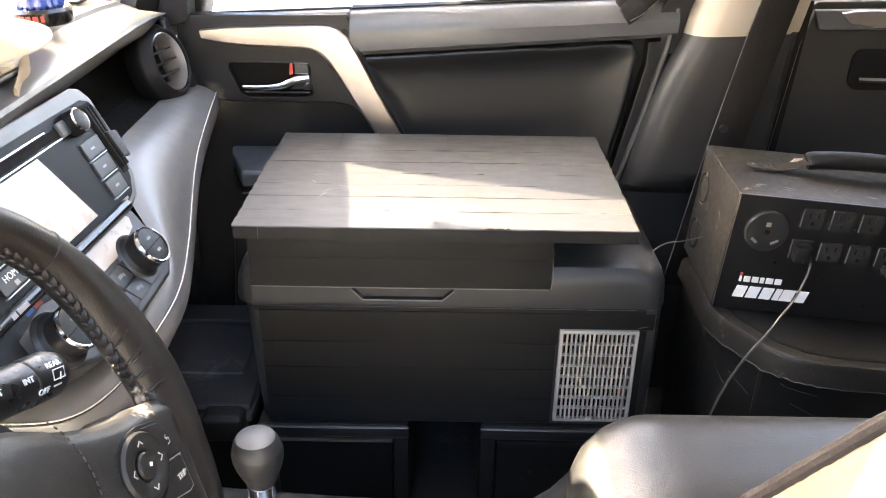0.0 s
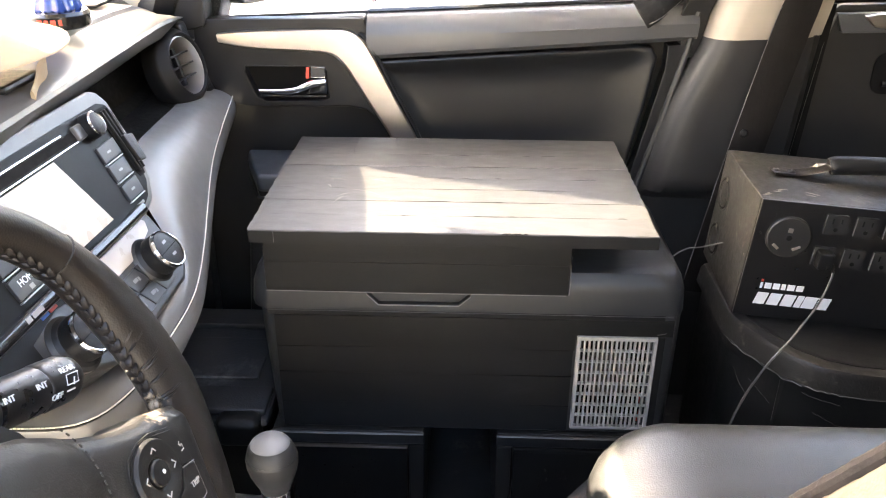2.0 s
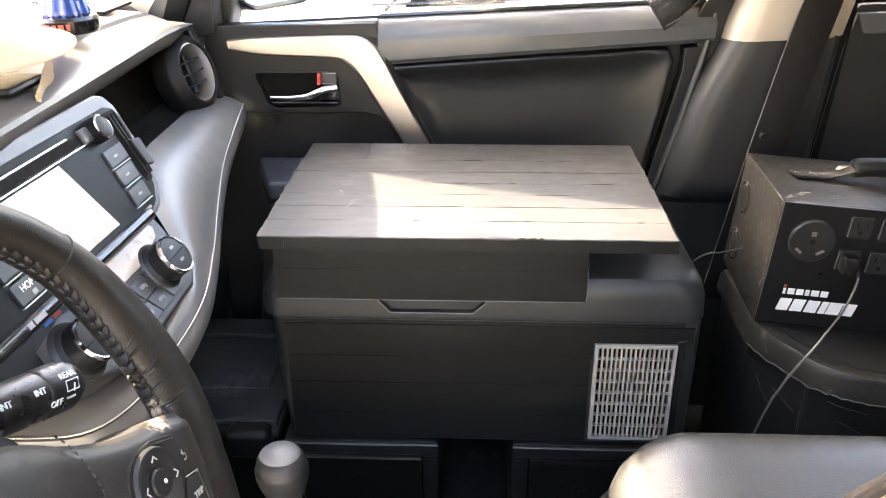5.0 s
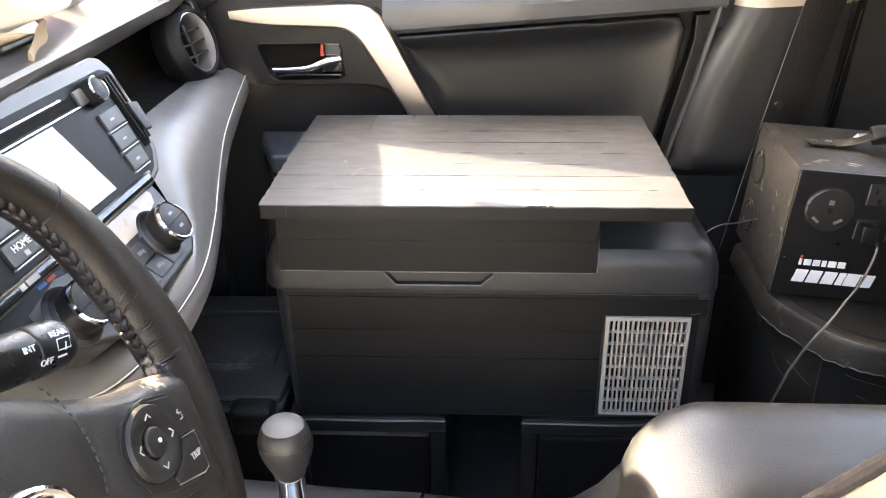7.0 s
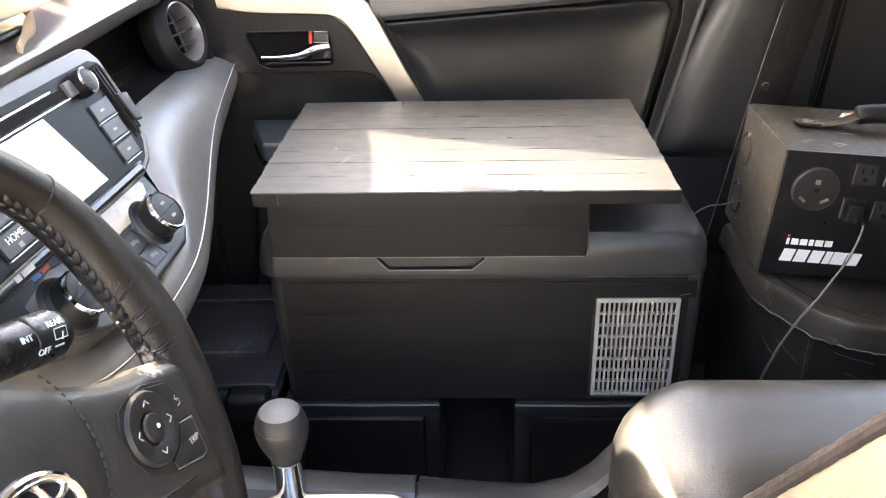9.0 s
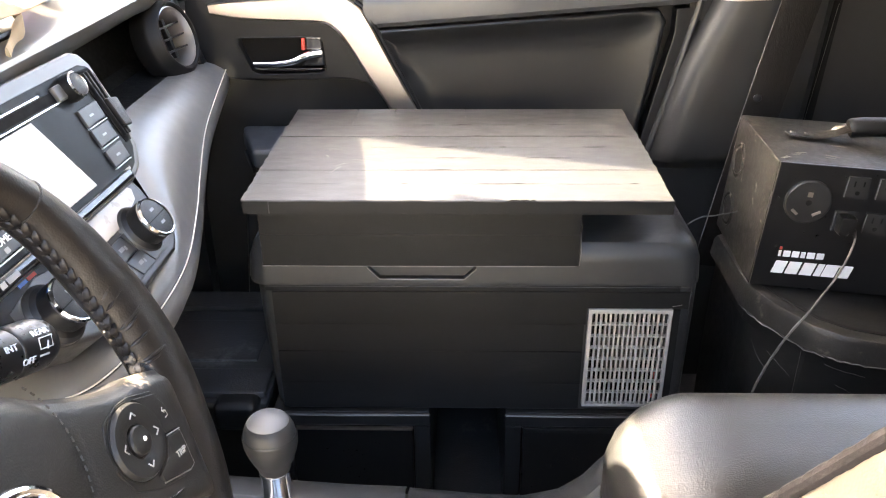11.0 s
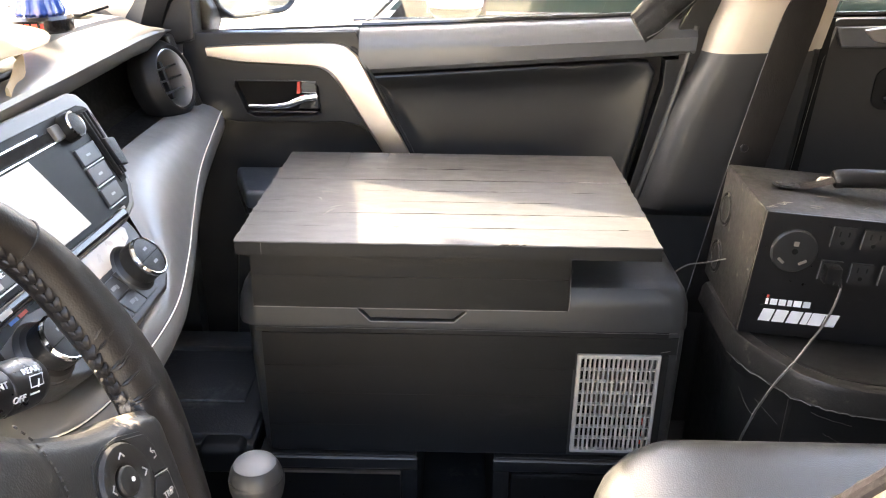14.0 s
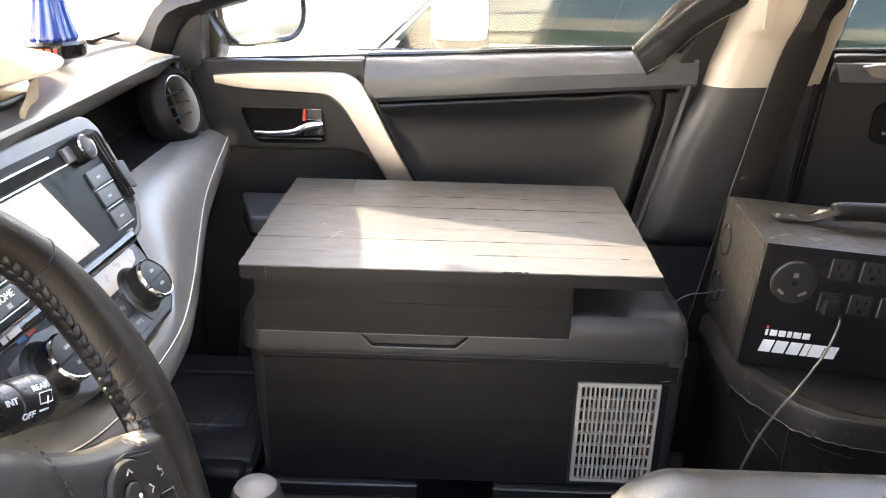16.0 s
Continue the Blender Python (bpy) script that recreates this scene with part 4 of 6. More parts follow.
# strap handle
HY = 0.110
hp = [KM @ Vector((x, HY + dy, KH + z)) for x, dy, z in [tuple(p) for p in spline([(0.045, 0, 0.003), (0.070, 0, 0.0035), (0.090, 0.001, 0.006), (0.108, -0.002, 0.013), (0.126, -0.004, 0.021), (0.150, -0.005, 0.025), (0.21, -0.005, 0.028), (0.262, -0.005, 0.025), (0.285, -0.003, 0.016), (0.31, 0, 0.003)], 46)]]
part("strap", tube(hp[:21], 0.0145, 10, flat=0.14), M_BELT, station, "worn flat strap end")
part("strap", tube(hp[33:], 0.0145, 10, flat=0.14), M_BELT, station, "worn flat strap end")
part("grip", tube(hp[19:35], [0.0125] + [0.0138] * 14 + [0.0125], 16), M_BLACK, station, "black rubber carrying grip")
part("strap_curl", tube([KM @ Vector(p) for p in ((0.100, HY + 0.012, KH + 0.004), (0.110, HY + 0.010, KH + 0.016), (0.124, HY + 0.006, KH + 0.020))], [0.003, 0.007, 0.002], 8, flat=0.3), M_SCRATCH, station, "frayed pale strap edge")
plate_m = KM @ Matrix.Translation((0.058, HY, KH + 0.0045))
part("strap_plate", prism([(x * 0.5, y) for x, y in rounded(0.076, 0.024, 0.0118, 8)], "z", 0, 0.002, 0.0006, 2, m=plate_m), M_STEEL, station, "dusty riveted strap plate")
for x in (-0.010, 0.010):
    part("rivet", lathe([(0.0042, 0.002), (0.0038, 0.0036), (0.0022, 0.0044), (0.0, 0.0046)], 16, plate_m @ Matrix.Translation((x, 0, 0))), M_STEEL, station)

cable = thing("power_cable", "thin grey power cord plugged into the station", "cable", KM @ Vector((0.0985, -0.02, 0.10)))
pm = KM @ face_m((0.1015, -0.004, 0.110), (1, 0, 0), (0, 0, 1))
part("plug", box((-0.011, -0.013, 0.0), (0.011, 0.013, 0.020), 0.004, m=pm), M_BLACK, cable)
CORD = [(0.504, 0.045, 0.621), (0.502, 0.035, 0.615), (0.495, 0.024, 0.605), (0.482, 0.008, 0.592), (0.465, -0.012, 0.582), (0.443, -0.035, 0.573), (0.42, -0.056, 0.559), (0.402, -0.064, 0.54), (0.39, -0.066, 0.52), (0.383, -0.064, 0.5), (0.376, -0.06, 0.474)]
part("strain_relief", tube([pm @ Vector((0.0, -0.008, 0.016)), Vector(CORD[0]), Vector(CORD[1])], [0.0055, 0.0040, 0.0022], 8), M_BLACK, cable)
part("cord", tube(spline(CORD + [(0.365, -0.052, 0.41), (0.355, -0.03, 0.25), (0.352, -0.02, FLOOR_Z + 0.003)], 70), 0.0016, 8), M_GREYCORD, cable)
lead = thing("fridge_lead", "thin pale grey lead between fridge and station", "cable", (0.32, 0.15, 0.60))
part("lead_wire", tube(spline([(0.296, 0.112, 0.594), (0.308, 0.118, 0.602), (0.325, 0.126, 0.606), (0.345, 0.135, 0.604), (0.388, 0.165, 0.598)], 20), 0.0010, 6), M_GREYCORD, lead)

# drum below
drum = thing("taped_drum", "tape-wrapped black container with a chamfered rim, scuffed", "container", (0.60, 0.14, FLOOR_Z))
DM = Matrix.Translation((0.384, 0.0, 0.527)) @ pose(0, 0, 0, 0, 4.0, -1.0) @ Matrix.Translation((-0.384, 0, -0.527))


def drum_ring(g, z):
    """Outline with chamfered corners, let out by g."""
    pts = ((0.52, -0.056), (0.72, -0.06), (0.79, -0.02), (0.81, 0.06), (0.81, 0.24), (0.74, 0.31), (0.48, 0.31), (0.386, 0.25), (0.386, 0.088), (0.403, 0.042), (0.443, -0.022), (0.48, -0.046))
    c = Vector((0.60, 0.13))
    out = []
    for p in pts:
        d = (Vector(p) - c).normalized()
        out.append(DM @ Vector((p[0] + d.x * g, p[1] + d.y * g, z)))
    return out


part("drum_body", loft([drum_ring(-0.03, FLOOR_Z), drum_ring(-0.018, 0.30), drum_ring(-0.010, 0.46), drum_ring(-0.010, 0.485)], True, True), M_TAPE, drum, sharp=20)
part("rim", loft([drum_ring(0.000, 0.482), drum_ring(0.003, 0.486), drum_ring(0.001, 0.512), drum_ring(-0.003, 0.519), drum_ring(-0.014, 0.5235)], True, True), M_STEEL, drum, "scuffed taped rim")
part("top", loft([drum_ring(-0.016, 0.515), drum_ring(-0.016, 0.525), drum_ring(-0.022, 0.5262)], True, True), M_TAPE, drum)


M_CREASE = mat("dusty_tape_crease", (0.05, 0.048, 0.045), 0.55, vary=0.6, scale=200)


def drum_skin(u, z, lift=0.0006):
    """A point on the drum's side: u runs round the chamfered front corner."""
    g = -0.018 + (z - 0.30) / 0.16 * 0.008 + lift
    ring = drum_ring(g, z)
    path = [ring[k] for k in (8, 9, 10, 11, 0, 1)]
    k = min(4, int(u))
    return path[k].lerp(path[k + 1], u - k)


for i, (ua, za, ub, zb) in enumerate(((1.9, 0.472, 1.95, 0.40), (1.2, 0.440, 1.8, 0.425), (2.6, 0.466, 3.9, 0.461), (3.1, 0.44, 4.1, 0.425), (0.6, 0.44, 1.3, 0.41))):
    part("tape_crease", tube([drum_skin(ua + (ub - ua) * k / 8, za + (zb - za) * k / 8 + 0.0005 * math.sin(k * 2.1 + i)) for k in range(9)], 0.00035, 5), M_CREASE, drum)
for ua, ub, z, g in ((0.2, 2.6, 0.4835, 0.0035), (2.7, 4.6, 0.4845, 0.0035)):
    n = 16
    pts = []
    for k in range(n + 1):
        u = ua + (ub - ua) * k / n
        ring = drum_ring(g, z + 0.0012 * math.sin(k * 1.9))
        path = [ring[m] for m in (8, 9, 10, 11, 0, 1)]
        m = min(4, int(u))
        pts.append(path[m].lerp(path[m + 1], u - m))
    part("rim_edge", tube(pts, [0.0003 + 0.0004 * abs(math.sin(k * 1.7 + ua)) for k in range(n + 1)], 5), M_EDGE, drum, "pale frayed rim edge")

# ---- dashboard ----
dash = thing("dashboard", "charcoal dashboard with padded leather sweep and centre stack", "dashboard", (-0.6, -0.3, FLOOR_Z), kind="structure")


def lip(y):
    """Lower edge of the upper trim slab."""
    return Vector((-0.4525 - 0.078 * (y - 0.03) * 1.0, y, 0.9045 - 0.021 * (y - 0.05) - 0.03 * max(0, y - 0.2)))


ys = [-1.05, -0.8, -0.6, -0.45, -0.3, -0.2, -0.1, 0.0, 0.1, 0.2, 0.28, 0.335, 0.352, 0.36]
rows, top_rows = [], []
for y in ys:
    e = lip(y)
    k = 1.0 if y < 0.3 else max(0.15, 1 - (y - 0.3) / 0.065)
    w = 0.058 if y < 0.1 else 0.058 - 0.022 * min(1, (y - 0.1) / 0.25)
    h = 0.024 * k
    rows.append([e + Vector((-0.09, 0, -0.026)), e + Vector((-0.030, 0, -0.026 * k)), e + Vector((-0.016, 0, -0.022 * k)), e + Vector((-0.005, 0, -0.012 * k)), e + Vector((-0.0005, 0, -0.003 * k)), e + Vector((0.0025, 0, 0.004 * k)), e + Vector((0.0005, 0, 0.009 * k)), e + Vector((-0.008, 0, 0.0135 * k)), e + Vector((-0.035, 0, 0.019 * k)), e + Vector((-w, 0, h)), e + Vector((-w - 0.002, 0, h - 0.006))])
    b = e + Vector((-w - 0.006, 0, h - 0.010))
    top_rows.append([e + Vector((-w - 0.002, 0, h - 0.006)), b, b + Vector((-0.001, 0, 0.010)), b + Vector((-0.004, 0, 0.014)), b + Vector((-0.05, 0, 0.018)), b + Vector((-0.15, 0, 0.021)), Vector((-0.80, y, 0.945)), Vector((-1.10, y, 0.93)), Vector((-1.28, y, 0.90))])
slab = part("upper_slab", loft(rows), M_SLAB, dash, "satin grey upper dash trim, sunlit")
part("top_pad", loft(top_rows), M_DASHTOP, dash, "dusty dark dash top")
part("end_cap", prism([(-0.53, 0.885), (-0.482, 0.885), (-0.47, 0.84), (-0.44, 0.76), (-0.47, 0.60), (-0.9, 0.60), (-0.9, 0.93), (-0.6, 0.93)], "y", 0.355, 0.385, 0.006), M_BLACK, dash)
part("speaker_slots", box((-0.60, 0.20, 0.934), (-0.545, 0.30, 0.939), 0.003, m=Matrix.Identity(4)), M_DARK, dash)
# recess under the slab, its back coloured near-black for the shade inside
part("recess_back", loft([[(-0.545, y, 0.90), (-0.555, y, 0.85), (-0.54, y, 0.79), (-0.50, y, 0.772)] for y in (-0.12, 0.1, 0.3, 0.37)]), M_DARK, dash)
part("recess_floor", loft([[(-0.545, y, 0.785), (-0.50, y, 0.778), (-0.46, y, 0.774 + 0.05 * max(0, 0.2 - y))] for y in (-0.12, 0.0, 0.1, 0.2, 0.3, 0.37)]), M_BLACK, dash)
# padded sweep
inner = [(-0.492, 0.372, 0.768), (-0.478, 0.30, 0.774), (-0.468, 0.24, 0.779), (-0.450, 0.097, 0.792), (-0.432, -0.013, 0.800), (-0.403, -0.098, 0.786), (-0.345, -0.160, 0.722), (-0.335, -0.240, 0.698), (-0.352, -0.300, 0.677), (-0.397, -0.312, 0.676), (-0.47, -0.318, 0.676)]
outer = [(-0.416, 0.378, 0.755), (-0.408, 0.318, 0.750), (-0.399, 0.250, 0.745), (-0.380, 0.123, 0.733), (-0.360, 0.017, 0.708), (-0.340, -0.074, 0.692), (-0.317, -0.190, 0.688), (-0.326, -0.265, 0.670), (-0.339, -0.341, 0.660), (-0.370, -0.392, 0.660), (-0.45, -0.402, 0.66)]
I, O = spline(inner, 61), spline(outer, 61)
rows = []
for a, b in zip(I, O):
    nrm = Vector((0.45, 0, 0.9))
    bulge = min(0.02, (a - b).length * 0.16)
    r = [a.lerp(b, u) + nrm * bulge * math.sin(math.pi * min(1, u * 0.93)) for u in [j / 8 for j in range(9)]]
    r += [b + Vector((0.003, 0, -0.003)), b + Vector((0.0055, 0, -0.010)), b + Vector((0.005, 0, -0.024)), b + Vector((-0.006, 0, -0.045)), b + Vector((-0.05, 0, -0.10)), b + Vector((-0.10, 0, -0.25))]
    rows.append(r)
pad = part("padded_sweep", loft(rows), M_DASHPAD, dash, "grained leather pad with pale stitching", sharp=60)
part("seam_bead", tube([b + Vector((0.0012, 0, 0.0022)) for b in O], 0.0016, 6), M_BLACK, pad)
for i in range(0, 240):
    u = i / 240 * 60
    k = int(u)
    p, q = O[k].lerp(O[min(60, k + 1)], u - k), O[k].lerp(O[min(60, k + 1)], min(1, u - k + 0.62 * 0.25))
    part("stitch", STITCH, M_CREAM, pad, m=Matrix.Translation(p + Vector((0.0022, 0, 0.0040))) @ (q - p).to_track_quat("X", "Z").to_matrix().to_4x4())
# near-black sheet, shade below the dash put into its colour
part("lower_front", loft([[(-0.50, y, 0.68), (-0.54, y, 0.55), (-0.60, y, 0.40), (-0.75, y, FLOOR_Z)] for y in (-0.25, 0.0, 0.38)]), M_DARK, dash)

# round air vent at the door end
vm = face_m((-0.470, 0.308, 0.826), (0.16, 0.98, 0.0), (-0.30, 0.0, 0.95))
vent = thing("air_vent", "round black air vent with silver inner ring on the dashboard", "air vent", vm.translation)
part("outer_ring", lathe([(0.0600, -0.032), (0.0640, -0.016), (0.0640, -0.006), (0.0625, 0.000), (0.0535, 0.0120), (0.0510, 0.0138), (0.0485, 0.0130), (0.0470, 0.0100), (0.0462, -0.026)], 56, vm), M_VENT, vent)
part("inner_ring", lathe([(0.0465, 0.006), (0.0462, 0.0095), (0.0450, 0.0098), (0.0415, -0.002), (0.0385, -0.024)], 56, vm), M_RING, vent, "brushed silver inner ring")
part("vent_back", lathe([(0.0, -0.030), (0.0455, -0.030), (0.0455, -0.027), (0.0, -0.027)], 32, vm), M_DARK, vent)
for k in (-1, 0, 1):
    h = math.sqrt(max(0, 0.040 ** 2 - (k * 0.0185) ** 2))
    part("slat", box((-h, k * 0.0185 - 0.0015, -0.016), (h, k * 0.0185 + 0.0015, 0.0), 0.001, m=vm), M_BLACK, vent)
part("slat_bridge", box((-0.004, -0.030, -0.012), (0.004, 0.030, -0.004), 0.001, m=vm), M_BLACK, vent)

# centre stack
RIGHT, UP = Vector((0.05, 1, 0)).normalized(), Vector((-0.47, 0, 0.88)).normalized()
SM = face_m((-0.400, -0.22, 0.840), RIGHT, UP)
stack = thing("centre_stack", "black centre stack with touchscreen, buttons and silver surround", "car console", SM.translation)
outline = [(-0.33, 0.071), (0.092, 0.071), (0.106, 0.066), (0.114, 0.052), (0.111, -0.005), (0.097, -0.044), (0.078, -0.062), (0.05, -0.070), (-0.33, -0.070)]
part("surround", prism(outline, "z", -0.05, 0.004, 0.004, 3, m=SM), M_SLAB, stack, "satin grey surround")
part("fascia", prism([(-0.31, 0.056), (0.090, 0.056), (0.103, 0.051), (0.109, 0.040), (0.104, -0.006), (0.086, -0.042), (0.070, -0.056), (0.048, -0.063), (-0.31, -0.063)], "z", 0.0, 0.0055, 0.002, 2, m=SM), M_BEZEL, stack)
scr = part("touchscreen", prism([(-0.139, 0.030), (-0.034, 0.030), (-0.010, -0.049), (-0.139, -0.049)], "z", 0.002, 0.0062, 0.0008, m=SM), M_SCREEN, stack, "touchscreen with the bright sky's glare put into its colour")
part("disc_slot", box((-0.17, 0.0450, 0.0045), (0.0, 0.0475, 0.0068), 0.0008, m=SM), M_CHROME, stack)
part("slot_gap", box((-0.17, 0.0350, 0.0045), (0.02, 0.0445, 0.0059), 0.0004, m=SM), M_DARK, stack)
part("screen_lip", box((-0.17, 0.0315, 0.0045), (0.034, 0.0335, 0.0068), 0.0006, m=SM), M_CHROME, stack)
for k, w1 in enumerate((0.0075, -0.0145, -0.0380)):
    l, r = 0.034 - 0.0015 * k, 0.072 - 0.0035 * k
    bt = part("button", prism([(l + 0.0008, w1 + 0.0098), (r + 0.0025, w1 + 0.0098), (r, w1 - 0.0088), (l, w1 - 0.0088)], "z", 0.004, 0.0085, 0.0012, 2, m=SM), M_FASCIA, stack)
    part("button_mark", box((l + 0.013, w1 - 0.0012, 0.0084), (l + 0.021, w1 + 0.0012, 0.0087), m=SM), M_PRINT, bt)
    part("button_edge", box((l, w1 - 0.0110, 0.004), (r, w1 - 0.0100, 0.0086), 0.0003, m=SM), M_RING, bt)
    if k < 2:
        bl = part("button", box((-0.186, w1 - 0.0088, 0.004), (-0.143, w1 + 0.0098, 0.0085), 0.0012, m=SM), M_FASCIA, stack)
        part("button_edge", box((-0.186, w1 - 0.0110, 0.004), (-0.143, w1 - 0.0100, 0.0086), 0.0003, m=SM), M_RING, bl)
part("small_print", box((0.040, -0.0575, 0.0052), (0.056, -0.0545, 0.0058), m=SM), M_GREY, stack)
# side louvre
part("louvre_well", prism([(0.078, 0.050), (0.102, 0.049), (0.105, 0.038), (0.101, -0.006), (0.090, -0.034), (0.078, -0.034)], "z", 0.004, 0.0062, m=SM), M_DARK, stack)
for k in range(3):
    part("louvre_slat", prism([(0.082 + 0.007 * k, 0.046), (0.084 + 0.007 * k, 0.046), (0.083 + 0.005 * k, -0.028), (0.081 + 0.005 * k, -0.028)], "z", 0.005, 0.010, 0.0006, 1, m=SM), M_BLACK, stack)
part("louvre_tab", prism([(0.083, 0.014), (0.102, 0.010), (0.098, -0.022), (0.084, -0.019)], "z", 0.009, 0.015, 0.002, 2, m=SM), M_BLACK, stack)
km = SM @ pose(0.049, 0.039, 0.004) @ Matrix.Scale(0.86, 4)
kn = part("tuning_knob", lathe([(0.0165, 0.0), (0.0165, 0.010), (0.0155, 0.016), (0.0135, 0.0175), (0.0, 0.019)], 40, km), M_BLACK, stack)
part("knob_ring", lathe([(0.0150, 0.0155), (0.0158, 0.0165), (0.0140, 0.0182), (0.0134, 0.0172)], 40, km), M_CHROME, kn)
part("volume_block", box((0.020, 0.032, 0.003), (0.036, 0.048, 0.010), 0.002, m=SM), M_SLAB, stack)
part("lower_ridge", box((-0.30, -0.066, -0.01), (0.040, -0.054, 0.016), 0.004, m=SM), M_GLOSS, stack)

# heater panel
HM = face_m((-0.352, -0.215, 0.746), RIGHT, (-0.62, 0, 0.78))
hvac = thing("heater_panel", "sloping grey heater panel with two chrome-ringed dials", "car controls", HM.translation)
hp2 = [(-0.30, 0.095), (-0.125, 0.095), (-0.12, 0.085), (0.034, 0.083), (0.060, 0.062), (0.062, 0.026), (0.056, -0.015), (0.048, -0.036), (0.028, -0.046), (-0.10, -0.050), (-0.146, -0.044), (-0.180, -0.028), (-0.215, 0.0), (-0.30, 0.03)]
part("panel", prism(hp2, "z", -0.05, 0.0, 0.006, 3, m=HM), M_FASCIA, hvac)
# display strip is pale with the same painted glare
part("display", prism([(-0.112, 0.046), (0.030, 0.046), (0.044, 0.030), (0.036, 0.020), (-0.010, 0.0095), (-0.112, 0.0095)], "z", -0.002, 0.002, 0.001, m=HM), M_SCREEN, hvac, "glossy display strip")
part("dark_bezel", prism([(-0.122, 0.092), (-0.29, 0.092), (-0.29, 0.0), (-0.205, 0.0), (-0.20, 0.022), (-0.150, 0.030), (-0.122, 0.025)], "z", -0.002, 0.0012, 0.0006, m=HM), M_BEZEL, hvac)


def dial(a, b, r):
    dm = HM @ pose(a, b, 0.0)
    d = part("dial", lathe([(r * 1.18, -0.002), (r * 1.18, 0.004), (r * 1.05, 0.008), (r, 0.009), (r, 0.022), (r * 0.97, 0.026), (r * 0.86, 0.0275), (0.0, 0.028)], 48, dm), M_BLACK, hvac)
    part("dial_ring", lathe([(r * 0.995, 0.0235), (r * 1.012, 0.0258), (r * 0.955, 0.0284), (r * 0.905, 0.0281)], 48, dm), M_CHROME, d, "polished chrome ring")
    part("dial_groove", box((-r * 0.85, -0.0005, 0.0275), (r * 0.85, 0.0005, 0.0284), m=dm), M_DARK, d)
    for s in (1, -1):
        part("dial_mark", box((-0.003, s * 0.008 - 0.0015, 0.0278), (0.004, s * 0.008 + 0.0015, 0.0283), m=dm), M_PRINT, d)
    part("dial_base", lathe([(r * 1.28, -0.004), (r * 1.28, 0.001), (r * 1.15, 0.005), (r * 1.15, -0.004)], 48, dm), M_FASCIA, d)
    return d


dial(0.0026, -0.005, 0.0222)
dial(-0.166, -0.002, 0.0225)
for k in range(4):
    for r in range(2):
        a0 = -0.0300 - 0.0305 * k + 0.0075 * r
        b0 = -0.0150 - 0.0212 * r - 0.001 * k
        pts = [(a0 + 0.0065, b0), (a0 + 0.036, b0), (a0 + 0.0290, b0 + 0.0200), (a0, b0 + 0.0200)]
        bt = part("climate_button", prism(pts, "z", 0.0, 0.0032, 0.0012, 2, m=HM), M_FASCIA, hvac)
        part("button_mark", box((a0 + 0.012, b0 + 0.0085, 0.0031), (a0 + 0.020, b0 + 0.0125, 0.0035), m=HM), M_PRINT, bt)
        part("button_mark", box((a0 + 0.021, b0 + 0.0070, 0.0031), (a0 + 0.024, b0 + 0.0115, 0.0035), m=HM), M_PRINT, bt)

# home and radio keys beside the wheel
tm = SM @ pose(-0.1645, -0.0375, 0.0)
keys = thing("control_keys", "black control key with white print beside the screen", "car controls", tm.translation)
kb = part("key", prism(rounded(0.043, 0.0190, 0.002, 3), "z", 0.004, 0.0086, 0.0010, 2, m=tm), M_FASCIA, keys)
lettering("key_lettering", "HOME", 0.0088, tm @ pose(0, 0.0025, 0.0088), M_WHITE, kb)
part("key_mark", box((-0.003, -0.0075, 0.0085), (0.003, -0.0030, 0.0089), m=tm), M_GREY, kb)
part("key_edge", box((-0.0215, -0.0118, 0.004), (0.0215, -0.0106, 0.0088), 0.0003, m=tm), M_RING, kb)
pm2 = SM @ pose(-0.1880, -0.0600, 0.0162)
for x, w in ((-0.013, 0.007), (0.001, 0.016)):
    part("printed_bar", box((x - w / 2, -0.0024, -0.0002), (x + w / 2, 0.0024, 0.0003), m=pm2), M_GREY, keys)
for a, mt in ((0.0, M_BLUE), (0.010, M_RED)):
    part("temperature_mark", box((a * 1.4 - 0.172, 0.031, 0.001), (a * 1.4 - 0.160, 0.036, 0.0018), m=HM), mt, hvac)

# ---- steering wheel and stalk ----
WC = Vector((-0.2353, -0.6768, 0.8156))
WM = face_m(WC, (0, 1, 0), (-0.3859, 0, 0.9226)) @ pose(0, 0, 0, 0, 0, -20)
WZ = WM.to_3x3() @ Vector((0, 0, 1))
wheel = thing("steering_wheel", "black leather steering wheel with worn spoke and control pad", "steering wheel", WC)
M_PADKEY = mat("black_key_plastic", (0.012, 0.0115, 0.011), 0.42, vary=0.2, scale=40, bump=0.2, bump_scale=1400, spec=0.25)
RIM_OUT = 0.1927
# spoke face stands proud of the rim's plane
SP = WM @ Matrix.Translation((-0.0209, 0.0041, 0.0195)) @ Matrix.Scale(0.935, 4)


